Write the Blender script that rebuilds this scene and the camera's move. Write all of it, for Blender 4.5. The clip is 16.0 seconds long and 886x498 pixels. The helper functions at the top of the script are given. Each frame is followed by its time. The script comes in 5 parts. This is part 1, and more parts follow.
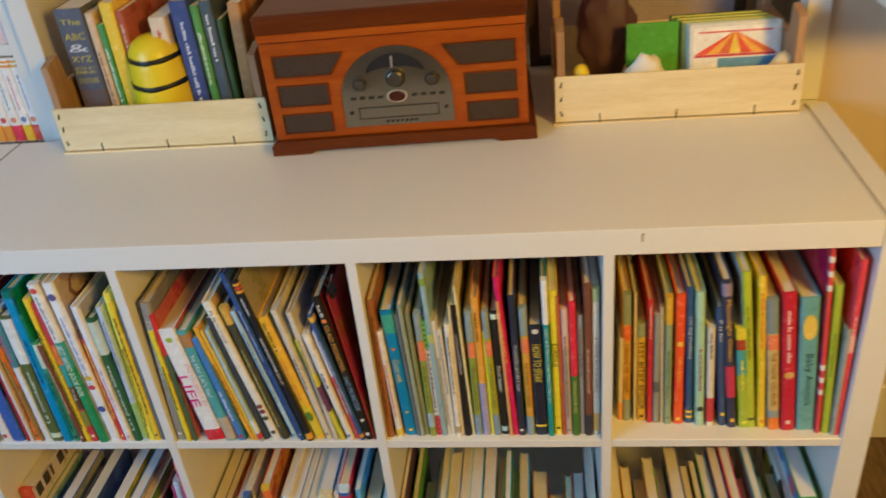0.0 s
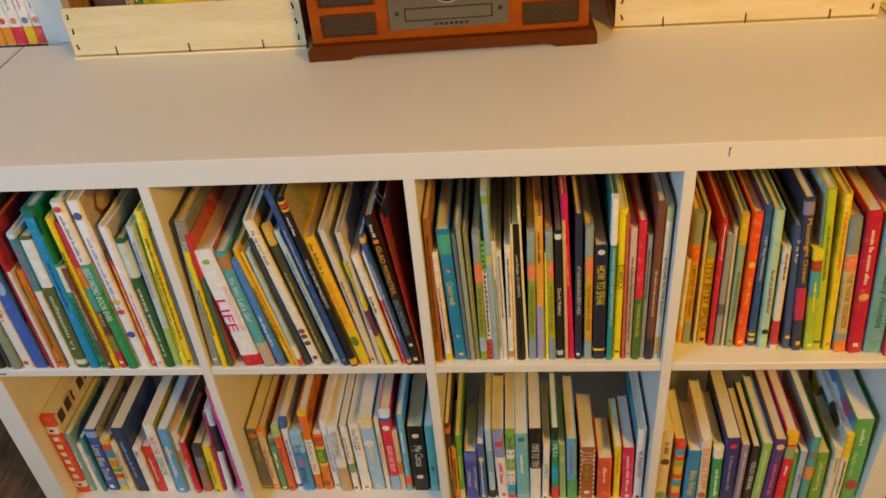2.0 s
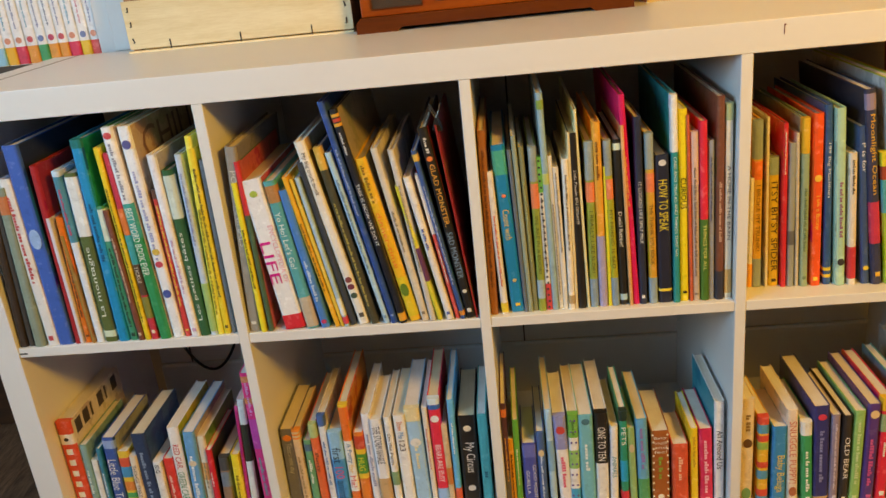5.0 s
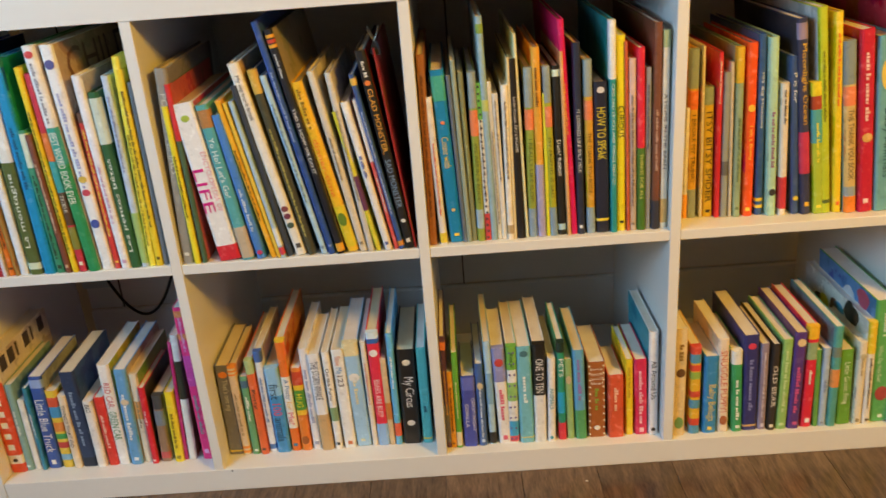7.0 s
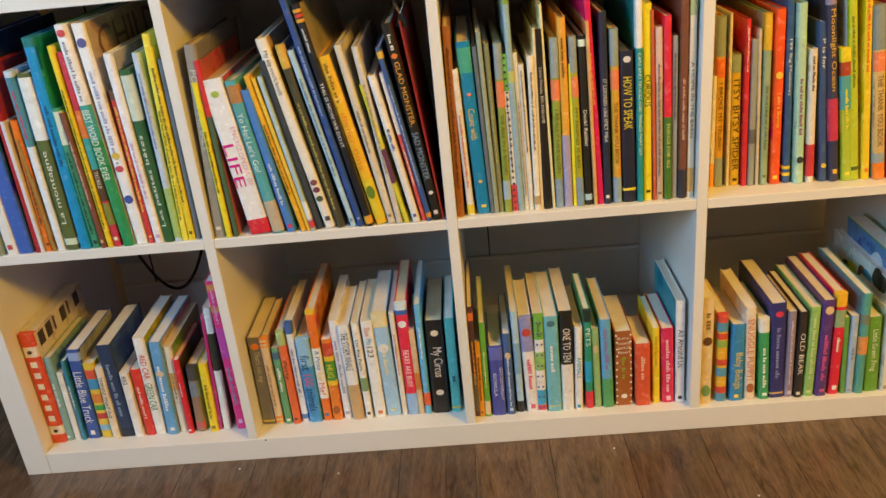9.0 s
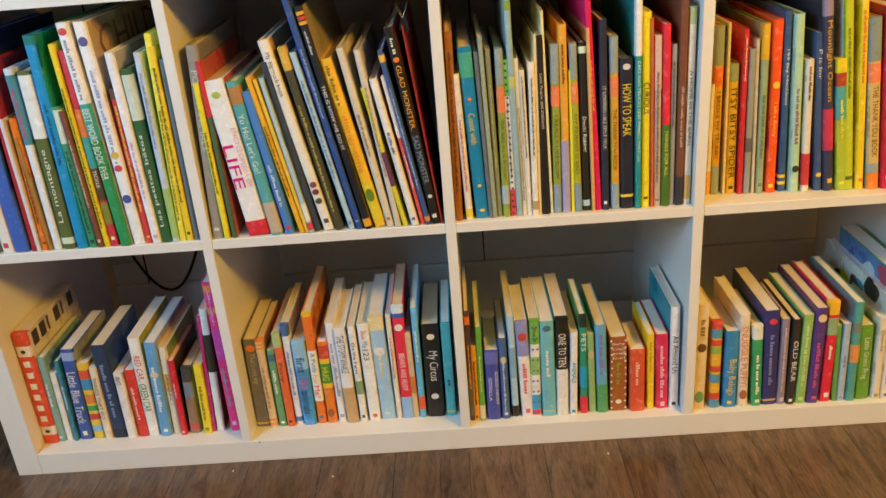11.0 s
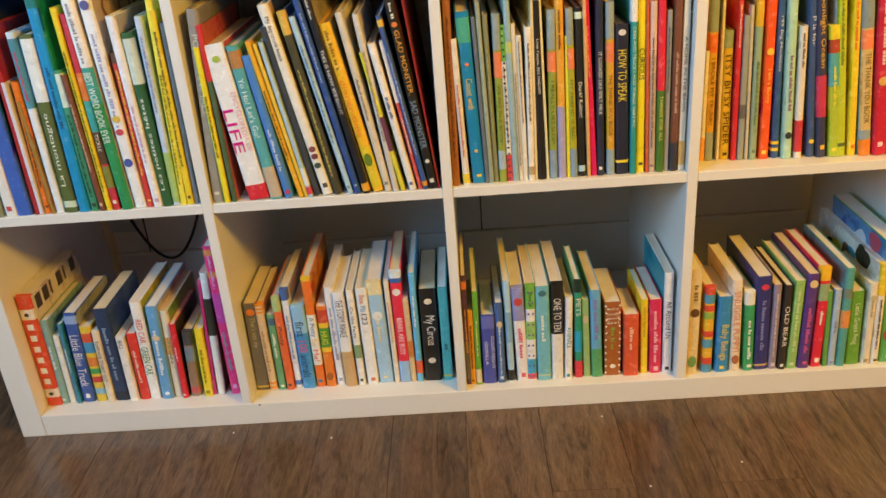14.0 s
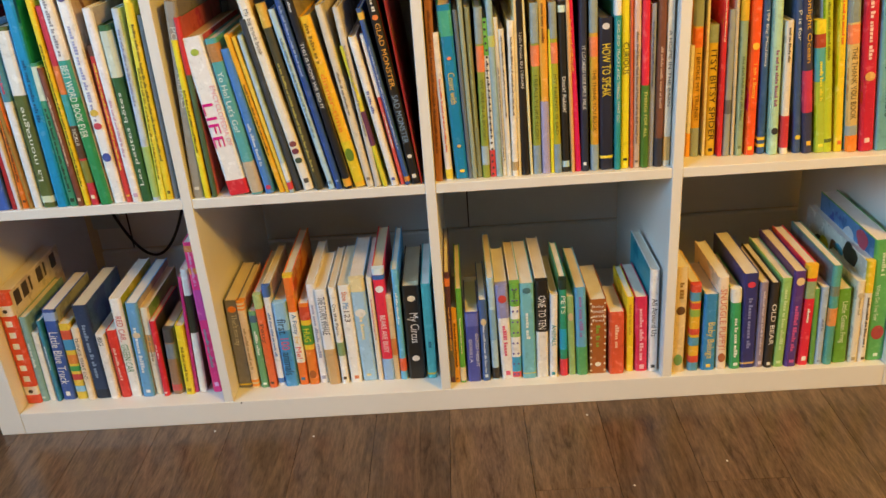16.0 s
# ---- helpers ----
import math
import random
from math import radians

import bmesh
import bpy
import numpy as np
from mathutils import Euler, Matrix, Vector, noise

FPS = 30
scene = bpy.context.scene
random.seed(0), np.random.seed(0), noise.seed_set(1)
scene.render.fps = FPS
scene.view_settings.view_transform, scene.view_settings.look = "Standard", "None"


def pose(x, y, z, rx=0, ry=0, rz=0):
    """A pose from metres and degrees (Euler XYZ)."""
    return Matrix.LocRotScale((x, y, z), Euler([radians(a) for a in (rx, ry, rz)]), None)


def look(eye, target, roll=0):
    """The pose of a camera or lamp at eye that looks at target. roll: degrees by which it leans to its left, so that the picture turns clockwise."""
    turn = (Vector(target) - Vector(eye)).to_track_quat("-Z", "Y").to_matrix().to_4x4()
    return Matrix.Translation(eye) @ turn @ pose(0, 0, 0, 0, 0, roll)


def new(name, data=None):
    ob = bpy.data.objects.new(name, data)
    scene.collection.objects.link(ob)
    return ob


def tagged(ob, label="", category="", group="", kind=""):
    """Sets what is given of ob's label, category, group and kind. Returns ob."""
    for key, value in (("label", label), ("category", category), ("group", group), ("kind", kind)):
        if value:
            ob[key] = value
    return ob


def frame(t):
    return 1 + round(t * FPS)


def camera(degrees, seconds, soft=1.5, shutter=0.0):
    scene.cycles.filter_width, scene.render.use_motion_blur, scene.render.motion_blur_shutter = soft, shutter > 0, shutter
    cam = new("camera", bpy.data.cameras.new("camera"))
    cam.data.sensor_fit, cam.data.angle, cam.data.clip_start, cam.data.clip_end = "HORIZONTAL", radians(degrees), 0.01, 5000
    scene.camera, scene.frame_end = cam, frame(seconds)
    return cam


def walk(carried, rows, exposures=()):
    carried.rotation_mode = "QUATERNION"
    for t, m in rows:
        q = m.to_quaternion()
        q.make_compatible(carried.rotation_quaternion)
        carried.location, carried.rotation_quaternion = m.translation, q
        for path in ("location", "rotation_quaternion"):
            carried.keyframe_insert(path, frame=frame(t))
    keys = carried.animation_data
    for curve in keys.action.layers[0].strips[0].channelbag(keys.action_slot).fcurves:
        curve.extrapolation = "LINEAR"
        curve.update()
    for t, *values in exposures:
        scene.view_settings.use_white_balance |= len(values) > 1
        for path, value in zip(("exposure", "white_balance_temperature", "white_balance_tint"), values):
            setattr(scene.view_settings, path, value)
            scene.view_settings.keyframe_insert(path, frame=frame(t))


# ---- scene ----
cam = camera(55.8, 16.0, soft=1.5, shutter=0.4)
PATH = [
    (0, (0.999, -0.95, 1.325), (0.755, 0.742, 0.288), -6.2),
    (0.3, (0.950, -0.895, 1.294), (0.664, 0.772, 0.226), -5.6),
    (0.5, (0.923, -0.873, 1.294), (0.648, 0.772, 0.19), -4.8),
    (1, (0.902, -0.869, 1.293), (0.653, 0.728, 0.115), -4.4),
    (1.5, (0.887, -0.871, 1.305), (0.668, 0.714, 0.105), -4.6),
    (2, (0.87, -0.889, 1.292), (0.687, 0.693, 0.083), -5.3),
    (2.3, (0.843, -0.938, 1.285), (0.677, 0.668, 0.101), -5.8),
    (2.5, (0.808, -0.973, 1.298), (0.672, 0.631, 0.112), -6.0),
    (2.7, (0.787, -0.990, 1.280), (0.657, 0.643, 0.132), -6.4),
    (3, (0.766, -0.981, 1.262), (0.649, 0.701, 0.187), -6.3),
    (3.3, (0.777, -0.981, 1.199), (0.630, 0.772, 0.250), -6.1),
    (3.5, (0.778, -0.991, 1.17), (0.621, 0.788, 0.27), -5.7),
    (3.7, (0.781, -0.994, 1.115), (0.609, 0.813, 0.272), -6.0),
    (4, (0.777, -1.008, 1.022), (0.61, 0.832, 0.258), -6.3),
    (4.2, (0.777, -1.029, 0.957), (0.620, 0.836, 0.251), -6.6),
    (6.3, (0.788, -1.079, 0.867), (0.591, 0.781, 0.163), -4.8),
    (6.5, (0.78, -1.082, 0.854), (0.608, 0.777, 0.135), -4.8),
    (7, (0.779, -1.077, 0.838), (0.742, 0.768, 0.065), -4.5),
    (7.5, (0.776, -1.086, 0.839), (0.784, 0.751, 0.046), -4.5),
    (8, (0.786, -1.091, 0.837), (0.766, 0.742, 0.037), -5.1),
    (8.5, (0.783, -1.092, 0.836), (0.719, 0.73, 0.013), -5.8),
    (9, (0.77, -1.09, 0.839), (0.678, 0.73, 0.016), -5.8),
    (11.5, (0.753, -1.101, 0.838), (0.698, 0.729, 0.033), -4.5),
    (12, (0.763, -1.111, 0.84), (0.678, 0.72, 0.041), -4.9),
    (12.5, (0.768, -1.114, 0.833), (0.651, 0.713, 0.029), -5.2),
    (13, (0.762, -1.109, 0.829), (0.634, 0.711, 0.009), -5.3),
    (13.5, (0.758, -1.116, 0.827), (0.656, 0.694, -0.017), -5.0),
    (14, (0.756, -1.122, 0.822), (0.695, 0.687, -0.028), -4.5),
    (14.5, (0.756, -1.119, 0.821), (0.725, 0.689, -0.035), -4.1),
    (15, (0.758, -1.113, 0.817), (0.733, 0.697, -0.032), -4.0),
    (15.5, (0.772, -1.108, 0.809), (0.739, 0.702, -0.041), -4.1),
    (16, (0.776, -1.112, 0.81), (0.722, 0.698, -0.041), -4.3),
]
walk(cam, [(t, look(eye, target, roll)) for t, eye, target, roll in PATH], [(0.0, -0.53, 5600, 10), (0.6, -0.54, 6250, 12), (2.2, -0.53, 6750, 15), (3.5, -0.47, 7150, 18), (4.6, -0.33, 6650, 13), (7.5, -0.17, 6350, 12), (16.0, -0.07, 6350, 12)])

# ---------------------------------------------------------------- world and light
world = bpy.data.worlds.new("world")
world.use_nodes = True
scene.world = world
wn = world.node_tree
sky = wn.nodes.new("ShaderNodeTexSky")
sky.sky_type, sky.sun_disc = "NISHITA", False
sky.sun_elevation, sky.sun_rotation = radians(40), radians(250)
wn.links.new(sky.outputs["Color"], wn.nodes["Background"].inputs["Color"])
wn.nodes["Background"].inputs["Strength"].default_value = 0.1


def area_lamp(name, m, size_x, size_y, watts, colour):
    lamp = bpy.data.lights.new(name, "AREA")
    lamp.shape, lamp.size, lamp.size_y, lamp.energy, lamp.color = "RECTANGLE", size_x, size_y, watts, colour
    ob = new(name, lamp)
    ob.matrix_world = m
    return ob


# added lamps out of view: cool daylight from the left, warm lamplight from the right
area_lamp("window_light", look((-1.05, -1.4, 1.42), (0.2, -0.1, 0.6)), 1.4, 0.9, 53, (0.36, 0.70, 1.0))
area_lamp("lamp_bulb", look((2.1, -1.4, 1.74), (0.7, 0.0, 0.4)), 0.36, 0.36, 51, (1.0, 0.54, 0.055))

# ---------------------------------------------------------------- materials
def srgb(code):
    code = code.lstrip("#")
    vals = [int(code[i:i + 2], 16) / 255 for i in (0, 2, 4)]
    return tuple(v / 12.92 if v <= 0.04045 else ((v + 0.055) / 1.055) ** 2.4 for v in vals)


class Nodes:
    """A principled material and short ways to add nodes to it."""

    def __init__(self, name, rough=0.5, metal=0.0):
        self.mat = bpy.data.materials.new(name)
        self.mat.use_nodes = True
        self.tree = self.mat.node_tree
        self.bsdf = self.tree.nodes["Principled BSDF"]
        self.set("Roughness", rough)
        self.set("Metallic", metal)

    def set(self, key, value):
        self.bsdf.inputs[key].default_value = value

    def add(self, kind, inputs=(), **props):
        node = self.tree.nodes.new(kind)
        if kind == "ShaderNodeTexNoise" and "dims" in props:
            node.noise_dimensions = props["dims"]
        if kind == "ShaderNodeMix":
            node.data_type = "RGBA"
            node.blend_type = props.get("blend", "MIX")
        if kind == "ShaderNodeMath":
            node.operation = props.get("op", "MULTIPLY")
        if kind == "ShaderNodeTexVoronoi":
            node.feature = props.get("feature", "F1")
        for key, value in inputs:
            sock = node.inputs[key]
            if isinstance(value, bpy.types.NodeSocket):
                self.tree.links.new(value, sock)
            else:
                sock.default_value = value
        return node

    def link(self, out, key):
        self.tree.links.new(out, self.bsdf.inputs[key])

    def coords(self, scale=(1, 1, 1), kind="Object"):
        tc = self.add("ShaderNodeTexCoord")
        mp = self.add("ShaderNodeMapping", [("Vector", tc.outputs[kind]), ("Scale", scale)])
        return mp.outputs["Vector"]

    def noise(self, vec, scale, detail=4.0, rough=0.55):
        n = self.add("ShaderNodeTexNoise", [("Vector", vec), ("Scale", scale), ("Detail", detail), ("Roughness", rough)])
        return n.outputs["Fac"]

    def ramp(self, fac, stops):
        n = self.add("ShaderNodeValToRGB", [("Fac", fac)])
        el = n.color_ramp.elements
        while len(el) < len(stops):
            el.new(0.5)
        for e, (p, c) in zip(el, stops):
            e.position, e.color = p, (*c, 1) if len(c) == 3 else c
        return n.outputs["Color"]

    def mix(self, fac, a, b, blend="MIX"):
        n = self.add("ShaderNodeMix", blend=blend)
        for sock, v in ((n.inputs[0], fac), (n.inputs[6], a), (n.inputs[7], b)):
            if isinstance(v, bpy.types.NodeSocket):
                self.tree.links.new(v, sock)
            else:
                sock.default_value = v if isinstance(v, float) else (*v, 1)
        return n.outputs[2]

    def bump(self, height, strength=0.2, dist=0.001):
        n = self.add("ShaderNodeBump", [("Height", height), ("Strength", strength), ("Distance", dist)])
        self.link(n.outputs["Normal"], "Normal")


def scaled(c, k):
    return tuple(min(1.0, v * k) for v in c)


def mat_mottled(name, colour, rough=0.5, amount=0.12, scale=30.0, bump=0.1, metal=0.0):
    """A plain coat with faint blotches, fine grain and slightly uneven gloss."""
    c = srgb(colour) if isinstance(colour, str) else colour
    n = Nodes(name, rough, metal)
    vec = n.coords()
    big = n.noise(vec, scale * 0.25, 3)
    fine = n.noise(vec, scale * 8, 2)
    col = n.mix(big, scaled(c, 1 - amount), scaled(c, 1 + amount))
    col = n.mix(0.35, col, n.mix(fine, scaled(c, 1 - amount), scaled(c, 1 + amount)))
    n.link(col, "Base Color")
    r = n.add("ShaderNodeMapRange", [("Value", big), ("To Min", rough - 0.07), ("To Max", rough + 0.1)])
    n.link(r.outputs["Result"], "Roughness")
    if bump:
        n.bump(fine, bump, 0.0005)
    return n.mat


def mat_wood(name, dark, light, grain=(6, 60, 60), rough=0.5, bump=0.15, ring=2.5, wavy=0.0):
    a, b = srgb(dark), srgb(light)
    n = Nodes(name, rough)
    info = n.add("ShaderNodeObjectInfo")
    tc = n.add("ShaderNodeTexCoord")
    off = n.add("ShaderNodeVectorMath", [(0, tc.outputs["Object"])])
    mul = n.add("ShaderNodeMath", [(0, info.outputs["Random"]), (1, 17.0)])
    n.tree.links.new(mul.outputs[0], off.inputs[1])
    mp = n.add("ShaderNodeMapping", [("Vector", off.outputs[0]), ("Scale", grain)])
    vec = mp.outputs["Vector"]
    fig_node = n.add("ShaderNodeTexNoise", [("Vector", vec), ("Scale", ring), ("Detail", 6.0), ("Roughness", 0.62), ("Distortion", wavy)])
    fig = fig_node.outputs["Fac"]
    fine = n.noise(vec, ring * 7, 3, 0.7)
    col = n.ramp(fig, [(0.28, a), (0.5, tuple((p + q) / 2 for p, q in zip(a, b))), (0.72, b)])
    col = n.mix(0.3, col, n.ramp(fine, [(0.35, a), (0.65, b)]))
    bright = n.add("ShaderNodeMapRange", [("Value", info.outputs["Random"]), ("To Min", 0.82), ("To Max", 1.14)])
    hsv = n.add("ShaderNodeHueSaturation", [("Color", col), ("Value", bright.outputs["Result"])])
    n.link(hsv.outputs["Color"], "Base Color")
    n.bump(fine, bump, 0.0006)
    return n.mat


WHITE = mat_mottled("white_laminate", (0.81, 0.80, 0.77), 0.32, 0.03, 12, 0.03)
WHITE_WORN = mat_mottled("white_paint", (0.76, 0.75, 0.72), 0.45, 0.05, 10, 0.05)
WALL = mat_mottled("wall_paint", (0.62, 0.50, 0.36), 0.7, 0.04, 6, 0.15)
WALL_PALE = mat_mottled("wall_paint_pale", (0.72, 0.69, 0.64), 0.7, 0.04, 6, 0.15)
CEILING = mat_mottled("ceiling_paint", (0.8, 0.79, 0.76), 0.8, 0.02, 6, 0.1)
FLOOR_WOOD = mat_wood("floor_wood", "#35271d", "#80664f", (15, 2.2, 15), 0.25, 0.08, 3.4, 1.5)
JOINT = mat_mottled("joint_dark", "#2a1f18", 0.8)
CRATE_WOOD = mat_wood("crate_poplar", "#dcc690", "#f3e4bc", (3, 30, 30), 0.65, 0.12, 2.0)
CRATE_END = mat_wood("crate_raw_pine", "#8f6a48", "#c29a70", (30, 30, 4), 0.75, 0.2, 2.0)
RADIO_WOOD = mat_wood("radio_stained_wood", "#863606", "#ad580a", (3, 34, 34), 0.33, 0.05, 1.6)
RADIO_DARK = mat_wood("radio_dark_wood", "#542407", "#74380b", (3, 34, 34), 0.3, 0.05, 1.6)
for stained in (RADIO_WOOD, RADIO_DARK):
    stained.node_tree.nodes["Principled BSDF"].inputs["Specular IOR Level"].default_value = 0.25
STEEL = mat_mottled("staple_steel", "#3c342c", 0.45, 0.2, 40, 0.1, 0.7)
BLACK = mat_mottled("black_plastic", "#141414", 0.45)


# ---------------------------------------------------------------- mesh helpers
def add_box(bm, x0, x1, y0, y1, z0, z1, bevel=0.0, seg=1):
    v = [bm.verts.new((x, y, z)) for x in (x0, x1) for y in (y0, y1) for z in (z0, z1)]
    faces = [bm.faces.new([v[i] for i in f]) for f in ((0, 1, 3, 2), (4, 6, 7, 5), (0, 4, 5, 1), (2, 3, 7, 6), (0, 2, 6, 4), (1, 5, 7, 3))]
    if bevel:
        edges = list({e for f in faces for e in f.edges})
        bmesh.ops.bevel(bm, geom=edges, offset=bevel, segments=seg, profile=0.6, affect="EDGES")
    return bm


def box(x0, x1, y0, y1, z0, z1, bevel=0.0, seg=1):
    return add_box(bmesh.new(), x0, x1, y0, y1, z0, z1, bevel, seg)


def prism(points, y0, y1):
    """An outline in x and z, drawn out from y0 to y1."""
    bm = bmesh.new()
    lo = [bm.verts.new((x, y0, z)) for x, z in points]
    hi = [bm.verts.new((x, y1, z)) for x, z in points]
    bm.faces.new(lo)
    bm.faces.new(hi[::-1])
    for i in range(len(points)):
        j = (i + 1) % len(points)
        bm.faces.new((lo[j], lo[i], hi[i], hi[j]))
    bmesh.ops.recalc_face_normals(bm, faces=bm.faces)
    return bm


def column(points, z0, z1):
    """An outline in x and y, drawn up from z0 to z1."""
    bm = bmesh.new()
    lo = [bm.verts.new((x, y, z0)) for x, y in points]
    hi = [bm.verts.new((x, y, z1)) for x, y in points]
    bm.faces.new(lo)
    bm.faces.new(hi)
    for i in range(len(points)):
        j = (i + 1) % len(points)
        bm.faces.new((lo[i], lo[j], hi[j], hi[i]))
    bmesh.ops.recalc_face_normals(bm, faces=bm.faces)
    return bm


def lathe(profile, steps=24):
    """A turned shape: profile of (radius, height), round the z axis."""
    bm = bmesh.new()
    rings = [[bm.verts.new((r * math.cos(a), r * math.sin(a), z)) for a in (2 * math.pi * k / steps for k in range(steps))] for r, z in profile]
    for lo, hi in zip(rings, rings[1:]):
        for k in range(steps):
            bm.faces.new((lo[k], lo[(k + 1) % steps], hi[(k + 1) % steps], hi[k]))
    bm.faces.new(rings[0][::-1])
    bm.faces.new(rings[-1])
    return bm


def tube(points, r, steps=8):
    bm = bmesh.new()
    pts = [Vector(p) for p in points]
    rings = []
    for i, p in enumerate(pts):
        d = (pts[min(i + 1, len(pts) - 1)] - pts[max(i - 1, 0)]).normalized()
        q = d.to_track_quat("Z", "Y")
        rings.append([bm.verts.new(p + q @ Vector((r * math.cos(a), r * math.sin(a), 0))) for a in (2 * math.pi * k / steps for k in range(steps))])
    for lo, hi in zip(rings, rings[1:]):
        for k in range(steps):
            bm.faces.new((lo[k], lo[(k + 1) % steps], hi[(k + 1) % steps], hi[k]))
    bm.faces.new(rings[0][::-1])
    bm.faces.new(rings[-1])
    return bm


def to_mesh(name, bm, material, smooth=False):
    me = bpy.data.meshes.new(name)
    bm.normal_update()
    bm.to_mesh(me)
    bm.free()
    me.materials.append(material)
    if smooth:
        me.polygons.foreach_set("use_smooth", [True] * len(me.polygons))
    return me


def part(name, bm, material, parent, label="", smooth=False):
    ob = new(name, to_mesh(name, bm, material, smooth))
    ob.parent = parent
    if label:
        tagged(ob, label)
    return ob


def thing(name, label, category, m=None, group=""):
    ob = new(name)
    ob.empty_display_size = 0.05
    if m is not None:
        ob.matrix_world = m
    return tagged(ob, label, category, group)


def structure(name, bm, material, label, category):
    return tagged(new(name, to_mesh(name, bm, material)), label, category, "", "structure")


# ---------------------------------------------------------------- the room
XL, XR, YF, YB, ZC = -0.8, 3.4, -3.2, 0.78, 2.45
structure("wall_north", box(XL - 0.5, XR + 0.1, YB, YB + 0.1, 0, ZC), WALL, "warm beige painted wall behind the shelves", "wall")
structure("wall_south", box(XL - 0.5, XR + 0.1, YF - 0.1, YF, 0, ZC), WALL_PALE, "plain pale painted wall", "wall")
structure("wall_east", box(XR, XR + 0.1, YF, YB, 0, ZC), WALL, "plain beige painted wall", "wall")
# unseen wall, set close and deep so its sill shades the low left side
west = bmesh.new()
add_box(west, XL - 0.5, XL, YF, YB, 0, 0.96)
add_box(west, XL - 0.5, XL, YF, YB, 1.90, ZC)
add_box(west, XL - 0.5, XL, YF, -2.12, 0.96, 1.90)
add_box(west, XL - 0.5, XL, -0.68, YB, 0.96, 1.90)
structure("wall_west", west, WALL_PALE, "unseen pale wall with a deep opening that shapes the daylight", "wall")
structure("ceiling", box(XL - 0.5, XR + 0.1, YF - 0.1, YB + 0.1, ZC, ZC + 0.1), CEILING, "plain white painted ceiling", "ceiling")

# ---------------------------------------------------------------- the low cube shelf
SIDE, CELL, DIV, DEEP = 0.039, 0.335, 0.015, 0.39
WIDE, HIGH = 1.463, 0.763
shelf = thing("cube_bookcase", "low white laminate cube bookcase of eight compartments full of books", "bookcase")
for side_x in (0.0, WIDE - SIDE):
    part("side_panel", box(side_x, side_x + SIDE, 0, DEEP, 0, HIGH, 0.0012, 2), WHITE, shelf)
part("top_panel", box(SIDE + 0.0008, WIDE - SIDE - 0.0008, 0, DEEP, HIGH - SIDE, HIGH, 0.0012, 2), WHITE, shelf, "wide white top panel with faint scuffs")
part("bottom_panel", box(SIDE + 0.0008, WIDE - SIDE - 0.0008, 0, DEEP, 0, SIDE, 0.0012, 2), WHITE, shelf)
for i in range(3):
    dx = SIDE + CELL + i * (CELL + DIV)
    part("divider", box(dx, dx + DIV, 0.001, DEEP - 0.002, SIDE, HIGH - SIDE, 0.0008, 1), WHITE, shelf)
for i in range(4):
    sx = SIDE + i * (CELL + DIV)
    part("shelf_board", box(sx, sx + CELL, 0.002, DEEP - 0.002, SIDE + CELL, SIDE + CELL + DIV, 0.0008, 1), WHITE, shelf)
SEAM = mat_mottled("seam_shadow", "#7a6a56", 0.7)
part("panel_seam", box(0.0455, 0.0480, 0.001, DEEP - 0.001, HIGH - 0.0005, HIGH + 0.0003), SEAM, shelf)
part("panel_seam", box(WIDE - 0.0365, WIDE - 0.0345, 0.001, DEEP - 0.001, HIGH - 0.0005, HIGH + 0.0003), SEAM, shelf)

# ---------------------------------------------------------------- books
def printed(name, art):
    """Laminated printed board in the object's own colour; art: blotches of a picture on the cover sides."""
    n = Nodes(name, 0.38)
    info = n.add("ShaderNodeObjectInfo")
    tc = n.add("ShaderNodeTexCoord")
    mul = n.add("ShaderNodeMath", [(0, info.outputs["Random"]), (1, 31.0)])
    off = n.add("ShaderNodeVectorMath", [(0, tc.outputs["Object"])])
    n.tree.links.new(mul.outputs[0], off.inputs[1])
    vec = off.outputs[0]
    wear = n.noise(vec, 55, 5, 0.65)
    fine = n.noise(vec, 420, 2)
    col = info.outputs["Color"]
    if art:
        hue = n.noise(vec, 9, 2)
        shift = n.add("ShaderNodeMapRange", [("Value", hue), ("To Min", 0.36), ("To Max", 0.64)])
        other = n.add("ShaderNodeHueSaturation", [("Color", col), ("Hue", shift.outputs["Result"]), ("Saturation", 1.1), ("Value", 0.75)])
        spot = n.noise(vec, 22, 3, 0.6)
        mask = n.ramp(spot, [(0.54, (0, 0, 0)), (0.57, (1, 1, 1))])
        col = n.mix(mask, col, other.outputs["Color"])
    print_spot = n.noise(vec, 95, 3, 0.6)
    pale = n.add("ShaderNodeHueSaturation", [("Color", col), ("Saturation", 0.9), ("Value", 1.13)])
    dark = n.add("ShaderNodeHueSaturation", [("Color", col), ("Value", 0.87)])
    col = n.mix(n.ramp(print_spot, [(0.58, (0, 0, 0)), (0.66, (1, 1, 1))]), col, pale.outputs["Color"])
    col = n.mix(n.ramp(print_spot, [(0.33, (1, 1, 1)), (0.41, (0, 0, 0))]), col, dark.outputs["Color"])
    dull = n.add("ShaderNodeMapRange", [("Value", wear), ("From Min", 0.25), ("From Max", 0.75), ("To Min", 0.93), ("To Max", 1.05)])
    hsv = n.add("ShaderNodeHueSaturation", [("Color", col), ("Value", dull.outputs["Result"])])
    n.link(hsv.outputs["Color"], "Base Color")
    rough = n.add("ShaderNodeMapRange", [("Value", wear), ("To Min", 0.28), ("To Max", 0.52)])
    n.link(rough.outputs["Result"], "Roughness")
    n.bump(fine, 0.08, 0.0003)
    return n.mat


